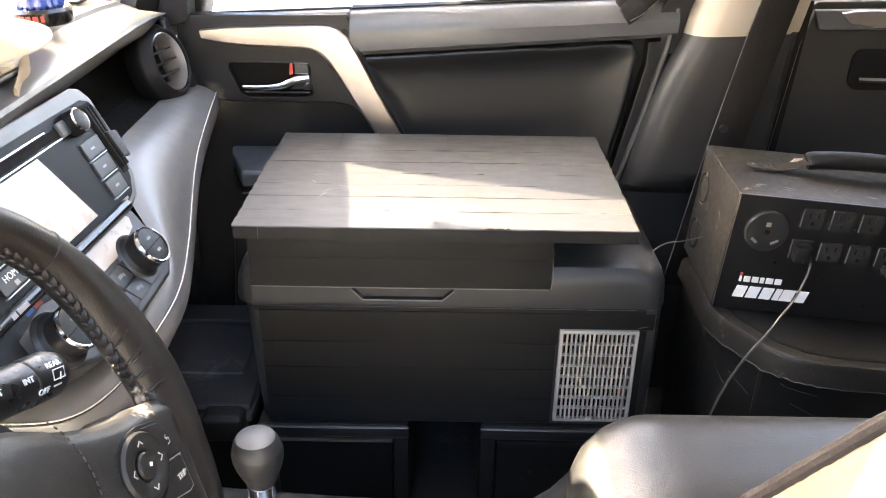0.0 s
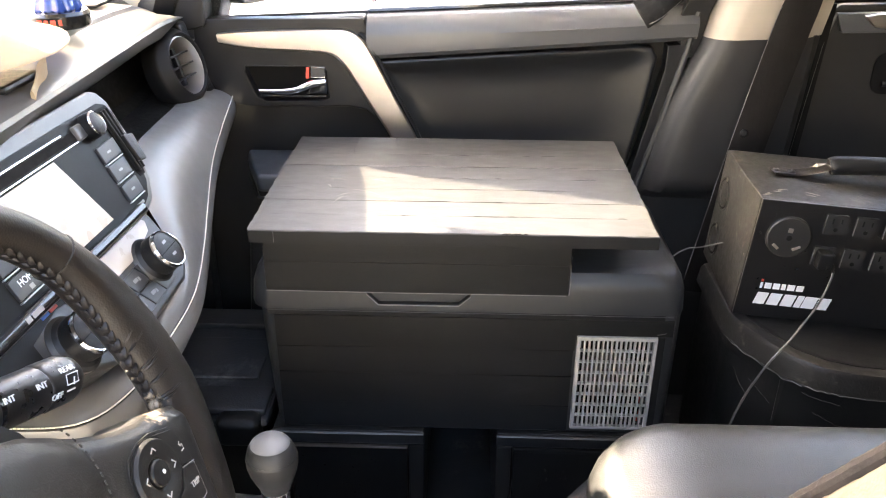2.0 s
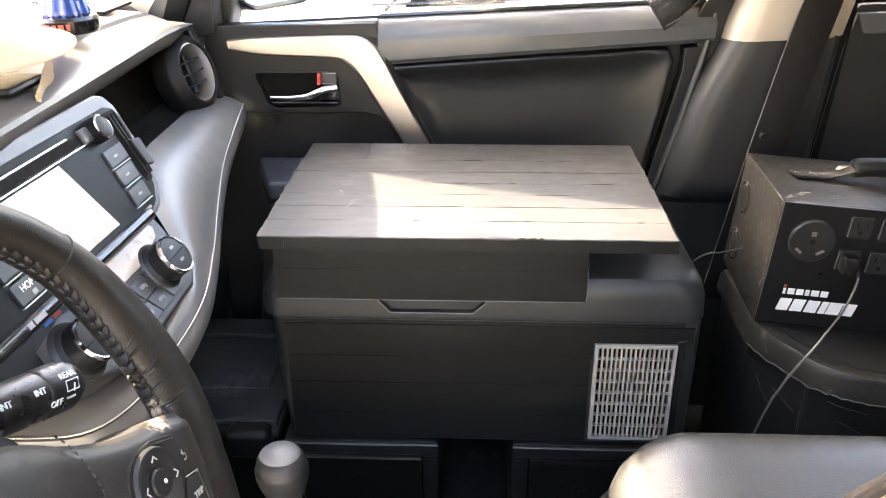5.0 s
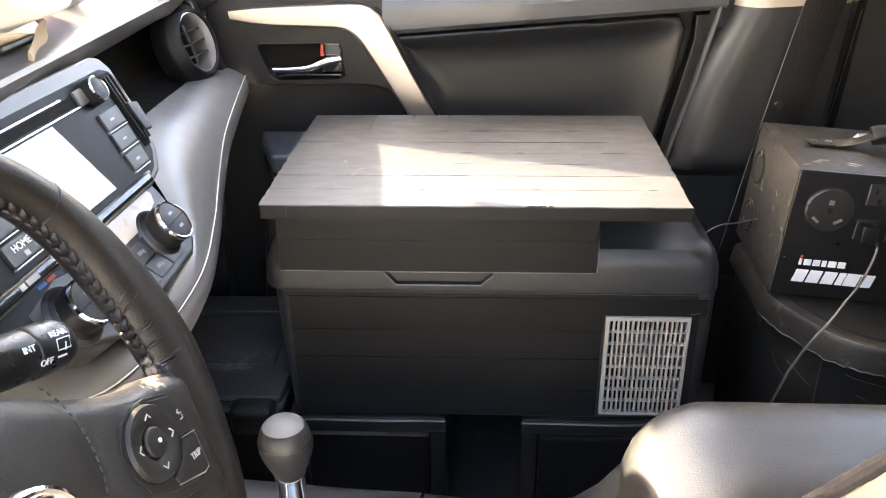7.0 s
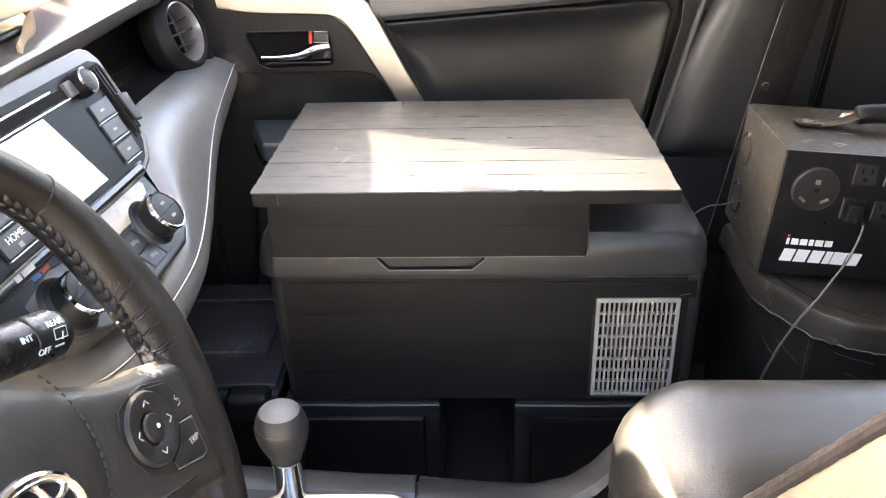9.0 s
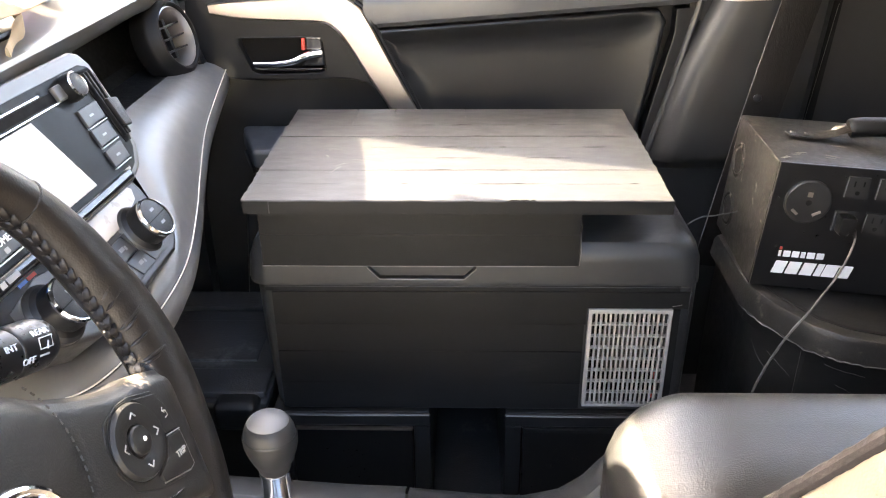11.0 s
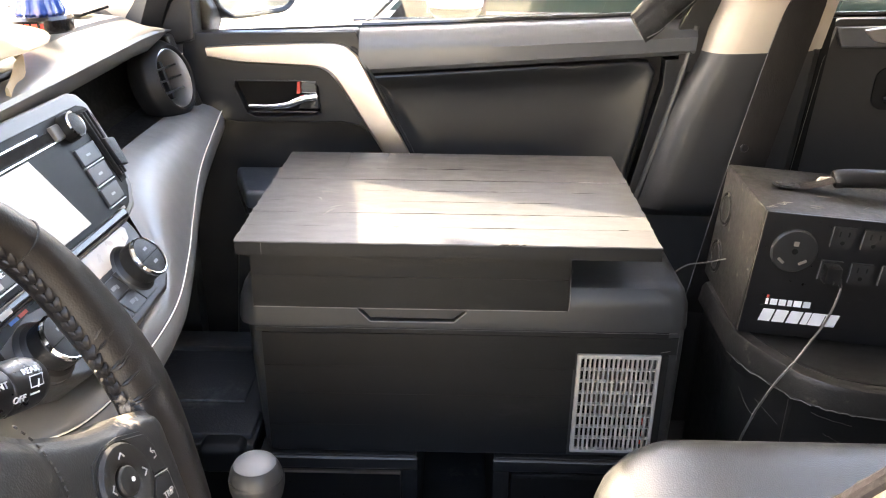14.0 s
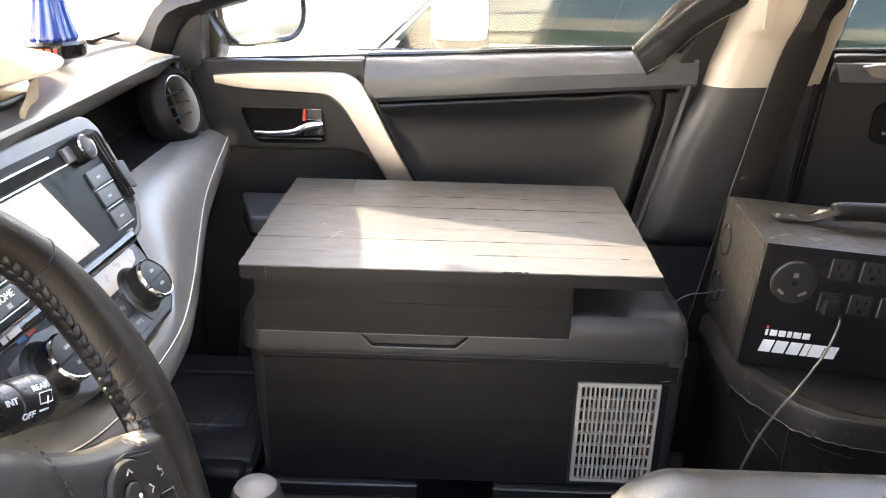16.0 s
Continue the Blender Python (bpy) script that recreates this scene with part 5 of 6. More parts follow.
def rim_point(deg, a, lift=0.0):
    """Point on the rim's skin: deg round the wheel, a round the grip (0 outwards, 90 towards the driver)."""
    s = ((deg + 180) % 360) - 180
    w = float(np.interp(s, (-60, -20, -10, 0, 8, 15, 25, 35, 45, 55, 66), (0.0141, 0.0205, 0.0220, 0.0235, 0.0258, 0.0262, 0.0246, 0.0222, 0.0188, 0.0155, 0.0141)))
    out = float(np.interp(s, (-60, -18, -5, 0, 12, 25, 35, 55), (0, 0.003, 0.0018, 0.003, 0.006, 0.0035, 0.0018, 0)))
    d = 0.0165
    wob = 0.0
    if 8 < ((deg + 180) % 360) - 180 < 30 and a > 100:
        wob = 0.0012 * math.sin(deg * 4.1) * math.sin(math.radians(a - 100))
    e = Vector((math.cos(radians(deg)), math.sin(radians(deg)), 0))
    return WM @ (e * (RIM_OUT + out - w + (w + lift + wob) * math.cos(radians(a))) + Vector((0, 0, (d + lift + wob) * math.sin(radians(a)))))


M_WHEEL = mat("worn_black_leather", (0.011, 0.0095, 0.0088), 0.36, vary=0.3, scale=18, bump=0.10, bump_scale=700, kind="leather", spec=0.28, scuff=((0.045, 0.032, 0.024), 0.45, 9), spot=((-0.2262, -0.5385, 0.7965), 0.0100, (0.30, 0.23, 0.16)))
M_HUB = mat("grained_hub_leather", (0.0165, 0.0158, 0.0150), 0.44, vary=0.2, scale=18, bump=0.12, bump_scale=800, kind="leather", spec=0.25, spot=((-0.2150, -0.5573, 0.8054), 0.0085, (0.30, 0.23, 0.16)))
rows = [[rim_point(d, a * 15) for a in range(24)] for d in [k * 1.5 for k in range(240)]]
rows.append(rows[0])
q = loft(rows, True)
bmesh.ops.remove_doubles(q, verts=q.verts, dist=1e-6)
part("rim", q, M_WHEEL, wheel, sharp=180)
part("rim_seam", tube([rim_point(55, a * 10) for a in range(36)], 0.0009, 5, True), M_PADKEY, wheel)
# laced leather joint along the inner side: pairs of flat thongs that meet in a groove
part("lace_groove", tube([rim_point(84 - 1.5 * k, 176, -0.0004) for k in range(51)], 0.0012, 6), M_DARK, wheel)
for k in range(27):
    d0 = 84 - 2.8 * k
    g = float(np.interp(d0, (10, 30, 60), (11, 12, 15)))
    for s in (-1, 1):
        pts = [rim_point(d0 + 1.9, 176 + s * g, -0.0010), rim_point(d0 + 1.0, 176 + s * g * 0.7, 0.0010), rim_point(d0 - 0.3, 176 + s * g * 0.32, 0.0014), rim_point(d0 - 1.7, 176 + s * 0.6, -0.0004)]
        nrm = rim_point(d0, 176, 0.01) - rim_point(d0, 176)
        part("lace", tube(spline(pts, 7), [0.0008, 0.0018, 0.0024, 0.0026, 0.0024, 0.0018, 0.0008], 8, flat=0.5, up=nrm), M_WHEEL, wheel)
# creases that fan out above the worn spot
for k in range(7):
    d0 = 30 - 3.3 * k + 1.4 * math.sin(k * 2.3)
    part("crease", tube([rim_point(d0 + 0.45 * j * (0.9 - k * 0.16), 162 - (7 + 2 * (k % 3)) * j, -0.0009) for j in range(7)], [0.0003, 0.0011, 0.0014, 0.0013, 0.0011, 0.0009, 0.0003], 6), M_WHEEL, wheel)


# spoke and hub, facing the driver
def wheel_face(x, y):
    """Depth of the padded centre over the wheel plane."""
    r = math.hypot(x, y) / 0.067
    return 0.006 * max(0, 1 - r ** 3) + 0.0012 - 0.0012 * math.exp(-((r - 1.0) / 0.05) ** 2) - 0.026 * min(1, max(0, (x - 0.168) / 0.034)) ** 2


def along(pts, x):
    for (xa, ya), (xb, yb) in zip(pts, pts[1:]):
        if x <= xb:
            return ya + (yb - ya) * (x - xa) / (xb - xa)
    return pts[-1][1]


rows = []
for i in range(57):
    x = -0.09 + 0.292 * i / 56
    yt = along([(-0.11, 0.03), (-0.06, 0.046), (-0.02, 0.0535), (0.019, 0.0505), (0.048, 0.0402), (0.067, 0.033), (0.086, 0.0278), (0.106, 0.0235), (0.127, 0.0214), (0.140, 0.0225), (0.160, 0.0205), (0.182, 0.017), (0.205, 0.012)], x)
    yb = along([(-0.11, -0.08), (-0.05, -0.100), (0.0, -0.104), (0.05, -0.095), (0.09, -0.075), (0.12, -0.0665), (0.150, -0.0655), (0.175, -0.071), (0.205, -0.09)], x)
    r = [SP @ Vector((x, yt + 0.004, -0.045)), SP @ Vector((x, yt + 0.005, -0.020)), SP @ Vector((x, yt + 0.004, wheel_face(x, yt) - 0.008))]
    for j in range(33):
        y = yt + (yb - yt) * j / 32
        edge = 0.006 * (abs(j - 16) / 16) ** 14
        r.append(SP @ Vector((x, y, wheel_face(x, y) - edge)))
    r.append(SP @ Vector((x, yb - 0.004, -0.045)))
    rows.append(r)
part("hub_pad", loft(rows), M_HUB, wheel, "grained hub pad with stitched edge", sharp=70)
part("hub_back", lathe([(0.0, -0.09), (0.06, -0.09), (0.075, -0.03), (0.0, -0.03)], 24, SP), M_BLACK, wheel)
for k in range(22):
    a = radians(46 - 5 * k)
    x, y = 0.0675 * math.cos(a), 0.0675 * math.sin(a)
    part("pad_stitch", STITCH_DARK, M_PADKEY, wheel, m=SP @ pose(x, y, wheel_face(x, y) + 0.0006, 0, 0, math.degrees(a) - 90) @ Matrix.Scale(1.5, 4))
# control pad
CZ = wheel_face(0.1198, -0.0113)
CM = SP @ Matrix.Translation((-0.0022, 0.0, CZ))
cp = part("control_pad", prism([(0.094, 0.009), (0.110, 0.0155), (0.126, 0.0165), (0.150, 0.0125), (0.158, 0.004), (0.1635, -0.018), (0.164, -0.046), (0.150, -0.0475), (0.122, -0.0440), (0.100, -0.036), (0.090, -0.020), (0.0895, -0.003)], "z", -0.004, 0.0010, 0.0008, 2, m=CM), M_PADKEY, wheel)
RM = CM @ pose(0.1165, -0.0100, 0.0) @ Matrix.Diagonal((1.0, 0.92, 1.0, 1.0))
ringp = part("cursor_ring", lathe([(0.0262, 0.0), (0.0262, 0.0025), (0.0245, 0.0048), (0.0215, 0.0052), (0.0135, 0.0042), (0.0112, 0.0025), (0.0112, 0.0)], 48, RM), M_PADKEY, cp)
part("ring_gap", tube([RM @ Vector((0.0266 * math.cos(a), 0.0266 * math.sin(a), 0.0012)) for a in [k * math.pi / 24 for k in range(48)]], 0.0007, 5, True), M_DARK, cp)
kb = part("centre_key", lathe([(0.0104, 0.001), (0.0104, 0.0040), (0.0092, 0.0052), (0.0, 0.0060)], 32, RM), M_PADKEY, cp)
part("key_dot", lathe([(0.0, 0.0058), (0.0016, 0.0058), (0.0016, 0.0063), (0.0, 0.0064)], 12, RM @ pose(0.002, 0.0, 0)), M_WHITE, kb)
for k in range(4):
    am = RM @ pose(0, 0, 0.0050, 0, 0, 90 * k)
    part("arrow_mark", tube([am @ Vector(p) for p in ((-0.0030, 0.0160, 0), (0, 0.0192, 0.0003), (0.0030, 0.0160, 0))], 0.00048, 5), M_GREY, ringp)
bk = part("back_key", prism([(0.126, 0.0139), (0.1490, 0.0103), (0.1560, 0.0), (0.1600, -0.0168), (0.1450, -0.0160), (0.1405, -0.0020), (0.1315, 0.0095)], "z", 0.0, 0.0030, 0.0010, 2, m=CM), M_PADKEY, cp)
part("back_mark", tube([CM @ Vector(p) for p in ((0.1500, -0.0020, 0.0031), (0.1535, -0.0030, 0.0031), (0.1540, -0.0065, 0.0031), (0.1505, -0.0072, 0.0031))], 0.0004, 5), M_GREY, bk)
part("back_mark", tube([CM @ Vector(p) for p in ((0.1512, -0.0003, 0.0031), (0.1496, -0.0020, 0.0031), (0.1515, -0.0038, 0.0031))], 0.0004, 5), M_GREY, bk)
tk = part("trip_key", prism([(0.1455, -0.0186), (0.1612, -0.0194), (0.1620, -0.0440), (0.1560, -0.0455), (0.1260, -0.0415), (0.1240, -0.0360), (0.1380, -0.0300)], "z", 0.0, 0.0030, 0.0010, 2, m=CM), M_PADKEY, cp)
lettering("trip_lettering", "TRIP", 0.0062, CM @ pose(0.1525, -0.0320, 0.0031, 0, 0, 4), M_GREY, tk)
part("key_rim", tube([CM @ Vector(p) for p in ((0.1612, -0.0194, 0.0020), (0.1622, -0.0440, 0.0020), (0.1560, -0.0459, 0.0020), (0.1258, -0.0418, 0.0020))], 0.0005, 5), M_RING, tk)
part("key_divider", tube([CM @ Vector(p) for p in ((0.1448, -0.0174, 0.0030), (0.1606, -0.0181, 0.0030))], 0.0004, 5), M_RING, cp)
part("spoke_trim", tube([SP @ Vector(p) for p in spline([(0.098, -0.0503, CZ + 0.0006), (0.120, -0.0522, CZ + 0.0006), (0.1405, -0.0535, CZ + 0.0006)], 10)], 0.0007, 6), M_CHROME, wheel, "thin chrome accent")
# emblem as plain rings
em = SP @ pose(-0.002, -0.018, 0.0075)


def oval(w, h, r, dx=0, dy=0):
    return tube([em @ Vector((dx + w * math.cos(a), dy + h * math.sin(a), 0)) for a in [2 * math.pi * k / 40 for k in range(40)]], r, 8, True, up=WZ)


part("emblem_ring", oval(0.034, 0.0235, 0.0026), M_CHROME, wheel, "polished oval emblem")
part("emblem_bow", oval(0.013, 0.0215, 0.0019), M_CHROME, wheel)
part("emblem_bow", oval(0.026, 0.0085, 0.0019, 0, 0.012), M_CHROME, wheel)
part("emblem_dish", lathe([(0.0, 0.0), (0.034, 0.0), (0.036, -0.003), (0.0, -0.003)], 32, em @ Matrix.Diagonal((1, 0.73, 1, 1))), M_GLOSS, wheel)

M_STALK = mat("satin_black_stalk", (0.014, 0.0135, 0.013), 0.30, vary=0.15, scale=40, bump=0.1, bump_scale=1400, spec=0.6)
stalk = thing("wiper_stalk", "black wiper stalk with white printed positions", "control stalk", (-0.305, -0.66, 0.845))
S0, S1 = Vector((-0.336, -0.666, 0.849)), Vector((-0.297, -0.503, 0.7985))
ax = (S1 - S0).normalized()
sp = [S0 + (S1 - S0) * u for u in (0, 0.45, 0.5, 0.52, 0.78, 0.79, 0.80, 0.93, 0.975, 1.0)]
part("stalk_body", tube(sp, [0.011, 0.0125, 0.0155, 0.0165, 0.0170, 0.0160, 0.0175, 0.0175, 0.015, 0.008], 28), M_STALK, stalk, sharp=50)
part("grip_ring", tube([S0.lerp(S1, 0.53), S0.lerp(S1, 0.55)], 0.0172, 28), M_GLOSS, stalk)
eye0 = Vector((-0.005, -0.98, 1.11))


def on_stalk(u, lift, twist=0.0):
    c = S0.lerp(S1, u)
    out = (eye0 - c)
    out = (out - ax * out.dot(ax)).normalized()
    out = Matrix.Rotation(twist, 3, ax) @ out
    m = face_m(c + out * lift, ax, out.cross(ax))
    return m


for txt, u, tw, sz in (("REAR", 0.885, -0.35, 0.0060), ("INT", 0.735, -0.10, 0.0062), ("OFF", 0.80, 0.55, 0.0062), ("INT", 0.57, -0.10, 0.0062)):
    lettering("print", txt, sz, on_stalk(u, 0.0178 if u > 0.78 else 0.0172, tw), M_WHITE, stalk)
wmk = on_stalk(0.890, 0.0180, 0.10)
part("rear_wiper_mark", tube([wmk @ Vector(p) for p in ((-0.006, -0.003, 0), (0.005, -0.003, 0), (0.006, 0.004, 0), (-0.005, 0.004, 0))], 0.0005, 5, True), M_WHITE, stalk)
part("rear_wiper_mark", tube([wmk @ Vector(p) for p in ((0.0, -0.004, 0), (0.002, 0.001, 0))], 0.0005, 5), M_WHITE, stalk)
bar_m = on_stalk(0.875, 0.0180, 0.50)
part("position_bar", box((-0.004, -0.0006, -0.0002), (0.004, 0.0006, 0.0003), m=bar_m), M_WHITE, stalk)
part("column_shroud", box((-0.50, -0.80, 0.74), (-0.29, -0.65, 0.88), 0.03, 4), M_BLACK, stalk)

# instrument hood ahead of the wheel
hood = solo("instrument_hood", loft([[(-0.62, y, 0.93), (-0.52, y, 1.00 - 0.6 * (y + 0.725) ** 2 * 4), (-0.46, y, 0.995 - 0.6 * (y + 0.725) ** 2 * 4), (-0.47, y, 0.95 - 0.4 * (y + 0.725) ** 2 * 4), (-0.56, y, 0.86)] for y in (-0.92, -0.85, -0.78, -0.70, -0.62, -0.55, -0.50)]), M_BLACK, "black instrument hood behind the wheel", "dashboard", "structure")

# ---- centre console, shifter and armrest ----
console = thing("centre_console", "black centre console between the seats", "car console", (0.0, -0.36, FLOOR_Z))
CY0, CY1 = -0.475, -0.245
rows = []
for x, z in ((-0.60, 0.50), (-0.42, 0.485), (-0.30, 0.462), (-0.15, 0.450), (0.00, 0.432), (0.06, 0.428), (0.12, 0.45), (0.20, 0.47), (0.60, 0.50)):
    rows.append([(x, CY0, FLOOR_Z), (x, CY0, z - 0.03), (x, CY0 + 0.012, z - 0.004), (x, CY0 + 0.03, z), (x, CY1 - 0.045, z), (x, CY1 - 0.022, z - 0.002), (x, CY1 - 0.006, z - 0.012), (x, CY1, z - 0.035), (x, CY1 + 0.004, FLOOR_Z)])
part("console_body", loft(rows), M_BLACK, console)
part("side_rail", loft([[(x, CY1 - 0.052, z + 0.003), (x, CY1 - 0.045, z + 0.010), (x, CY1 - 0.02, z + 0.009), (x, CY1 - 0.002, z - 0.004), (x, CY1 + 0.005, z - 0.03)] for x, z in ((-0.55, 0.49), (-0.42, 0.478), (-0.30, 0.456), (-0.15, 0.444), (-0.082, 0.441))]), M_FASCIA, console, "charcoal plastic side rail")
part("padded_rail", loft([[(x, CY1 - 0.055, z + 0.003), (x, CY1 - 0.047, z + 0.012), (x, CY1 - 0.02, z + 0.011), (x, CY1 + 0.0, z - 0.002), (x, CY1 + 0.007, z - 0.03)] for x, z in ((-0.079, 0.436), (0.0, 0.428), (0.05, 0.426), (0.09, 0.437), (0.115, 0.457), (0.140, 0.49))]), M_FRIDGE, console)
gate = part("shift_plate", prism(rounded(0.155, 0.13, 0.02, 5), "z", 0, 0.006, 0.002, 2, m=Matrix.Translation((-0.165, -0.365, 0.450))), M_GLOSS, console)
part("plate_frame", tube([(-0.165 + x, -0.365 + y, 0.456) for x, y in rounded(0.150, 0.125, 0.018, 5)], 0.004, 8, True), M_SILVER, gate, "satin silver frame")
M_KNOB = mat("satin_charcoal_knob", (0.017, 0.0174, 0.0185), 0.46, vary=0.15, scale=30, bump=0.08, bump_scale=1200, spec=0.4)
shifter = thing("gear_shifter", "black shift knob on a chrome collar", "gear shifter", (-0.214, -0.300, 0.455))
A, B = Vector((-0.214, -0.300, 0.450)), Vector((-0.221, -0.285, 0.578))
zax = (B - A).normalized()
km2 = Matrix.Translation(A) @ zax.to_track_quat("Z", "Y").to_matrix().to_4x4() @ Matrix.Scale(0.755, 4, (0, 0, 1))
part("collar", lathe([(0.0158, 0.0), (0.0160, 0.03), (0.0162, 0.064), (0.0168, 0.066), (0.0168, 0.071), (0.0155, 0.074)], 32, km2), M_CHROME, shifter, "polished chrome collar")
part("knob", lathe([(0.0150, 0.069), (0.0176, 0.072), (0.0190, 0.079), (0.0226, 0.088), (0.0272, 0.102), (0.0298, 0.114), (0.0303, 0.125), (0.0302, 0.1275), (0.0296, 0.1294), (0.0289, 0.1288), (0.0287, 0.1305), (0.0280, 0.1350), (0.0263, 0.1408), (0.0240, 0.1455), (0.0228, 0.1470), (0.0, 0.1466)], 36, km2 @ Matrix.Diagonal((0.94, 1.1, 1, 1))), M_KNOB, shifter)
M_CAP = mat("smooth_grey_cap", (0.150, 0.150, 0.156), 0.42, vary=0.10, scale=20)
part("knob_cap", lathe([(0.0229, 0.1462), (0.0230, 0.1474), (0.0220, 0.1490), (0.0195, 0.1515), (0.0155, 0.1540), (0.0105, 0.1559), (0.005, 0.1569), (0.0, 0.1572)], 36, km2 @ Matrix.Diagonal((0.94, 1.1, 1, 1))), M_CAP, shifter, "smooth pale grey top cap")

# armrest lid
M_ARMREST = mat("pebbled_black_leather", (0.0145, 0.0146, 0.0145), 0.36, vary=0.12, scale=20, bump=0.20, bump_scale=640, kind="leather", spec=0.60, scuff=((0.034, 0.033, 0.032), 0.3, 22))
rest = thing("armrest", "black grained leather armrest on the centre console", "armrest", (0.33, -0.38, 0.47))


def rest_ring(g, z, dx=0.0):
    pts = rounded(0.46 - 2 * g, 0.215 - 2 * g, max(0.012, 0.074 - g), 10)
    return [(0.337 + dx + x, -0.3825 + y, z) for x, y in pts]


rows = [rest_ring(0.018, 0.475, 0.020), rest_ring(0.004, 0.49, 0.014), rest_ring(0.0, 0.52, 0.010), rest_ring(0.000, 0.556, 0.010), rest_ring(0.003, 0.576, 0.013), rest_ring(0.009, 0.592, 0.018), rest_ring(0.018, 0.6045, 0.024), rest_ring(0.030, 0.6130, 0.030), rest_ring(0.045, 0.6185, 0.034), rest_ring(0.065, 0.6212, 0.036), rest_ring(0.088, 0.6225, 0.036)]
part("lid", loft(rows, True, True), M_ARMREST, rest, sharp=60)
part("base", box((0.125, -0.48, FLOOR_Z), (0.56, -0.285, 0.482), 0.02, 3), M_BLACK, rest)
part("seam", tube([(x, y, z) for x, y, z in rest_ring(-0.0006, 0.512, 0.011)], 0.0011, 5, True), M_BLACK, rest)

# ---- driver seat ----
M_SIDE = mat("brown_black_vinyl", (0.022, 0.018, 0.016), 0.55, vary=0.25, scale=30, bump=0.5, bump_scale=500, spec=0.3, scuff=((0.05, 0.042, 0.036), 0.5, 14))
seat = thing("driver_seat", "beige leather driver seat with black side panel and piping", "car seat", (0.35, -0.74, FLOOR_Z))


def seat_edge(z):
    return Vector((0.170 + 0.44 * (z - 0.65), -0.503 - 0.43 * (z - 0.65), z))


zs = [0.40, 0.48, 0.56, 0.62, 0.68, 0.74, 0.80, 0.88, 0.96]
front, side, pipe = [], [], []
for z in zs:
    e = seat_edge(z)
    w = e + Vector((-0.004, -0.021, 0.0))
    front.append([w, w + Vector((-0.004, -0.012, 0)), w + Vector((0.004, -0.05, 0)), w + Vector((0.04, -0.11, 0)), w + Vector((0.05, -0.19, 0)), w + Vector((0.04, -0.29, 0)), Vector((w.x + 0.0, -0.94, z)), Vector((w.x + 0.12, -0.97, z))])
    side.append([w, w + Vector((0.001, 0.006, 0)), e + Vector((0.008, -0.003, 0)), e + Vector((0.03, 0.001, 0)), e + Vector((0.09, 0.0, 0)), e + Vector((0.16, -0.03, 0))])
    pipe.append(w + Vector((-0.0015, 0.001, 0)))
part("backrest_front", loft(front), M_SEAT, seat, "beige perforated leather front", sharp=80)
part("side_panel", loft(side), M_SIDE, seat, "black leather side panel", sharp=80)
M_PIPE = mat("fuzzy_brown_piping", (0.020, 0.0160, 0.0145), 0.75, vary=0.5, scale=90, bump=1.0, bump_scale=260, spec=0.3, scuff=((0.07, 0.058, 0.05), 0.6, 120))
part("piping", tube(list(spline(pipe, 120)), [0.0062 + 0.0006 * math.sin(i * 1.9) * math.cos(i * 0.7) for i in range(120)], 10), M_PIPE, seat, "worn fuzzy brown piping")
part("back_shell", loft([[seat_edge(z) + Vector((0.16, -0.03, 0)), seat_edge(z) + Vector((0.20, -0.20, 0)), Vector((seat_edge(z).x + 0.12, -0.97, z))] for z in zs]), M_BLACK, seat)
part("cushion", box((-0.12, -0.96, 0.30), (0.20, -0.50, 0.40), 0.04, 4), M_SEAT, seat)
part("seat_base", box((-0.10, -0.92, FLOOR_Z), (0.40, -0.54, 0.31), 0.02), M_BLACK, seat)

# ---- things on the dash ----
bottle = thing("blue_ornament", "ribbed blue ornament on a black base with red print", "ornament", (-0.545, 0.06, 0.936))
bm_ = Matrix.Translation((-0.531, 0.055, 0.938))
M_BLUEGL = mat("glossy_blue_plastic", (0.012, 0.05, 0.28), 0.2, vary=0.2, scale=20, coat=0.6)
part("base", lathe([(0.037, 0.0), (0.039, 0.003), (0.039, 0.016), (0.036, 0.020), (0.030, 0.021)], 40, bm_), M_GLOSS, bottle)
rows = []
for h, r in ((0.020, 0.0285), (0.024, 0.0300), (0.030, 0.0275), (0.045, 0.0235), (0.060, 0.0205), (0.075, 0.018), (0.09, 0.014), (0.10, 0.006)):
    rows.append([bm_ @ Vector(((r + 0.0014 * math.cos(k * 2 * math.pi / 96 * 12)) * math.cos(2 * math.pi * k / 96), (r + 0.0014 * math.cos(k * 2 * math.pi / 96 * 12)) * math.sin(2 * math.pi * k / 96), h)) for k in range(96)])
part("ribbed_body", loft(rows, True, True), M_BLUEGL, bottle, "glossy ribbed blue body", sharp=70)
for k, w in enumerate((0.006, 0.005, 0.006, 0.004)):
    a = radians(-98 + 12 * k)
    part("printed_bar", box((-w / 2, -0.0035, -0.0004), (w / 2, 0.0035, 0.0004), m=bm_ @ face_m((0.0392 * math.cos(a), 0.0392 * math.sin(a), 0.010), (-math.sin(a), math.cos(a), 0), (0, 0, 1))), M_RED, bottle)

hat = thing("felt_hat", "tan felt hat lying on the dash with a hanging chin strap", "hat", (-0.57, -0.16, 0.94))
rows = []
for k in range(41):
    a = 2 * math.pi * k / 40
    ring = []
    for r, h in ((0.060, 0.040), (0.085, 0.030), (0.115, 0.0205), (0.138, 0.0150), (0.1455, 0.0130), (0.1460, 0.0112), (0.1440, 0.0105), (0.115, 0.0160), (0.085, 0.0255), (0.060, 0.034)):
        ring.append((-0.575 + r * math.cos(a), -0.175 + r * 1.12 * math.sin(a), 0.944 + h))
    rows.append(ring)
part("brim", loft(rows), M_TAN, hat, sharp=80)
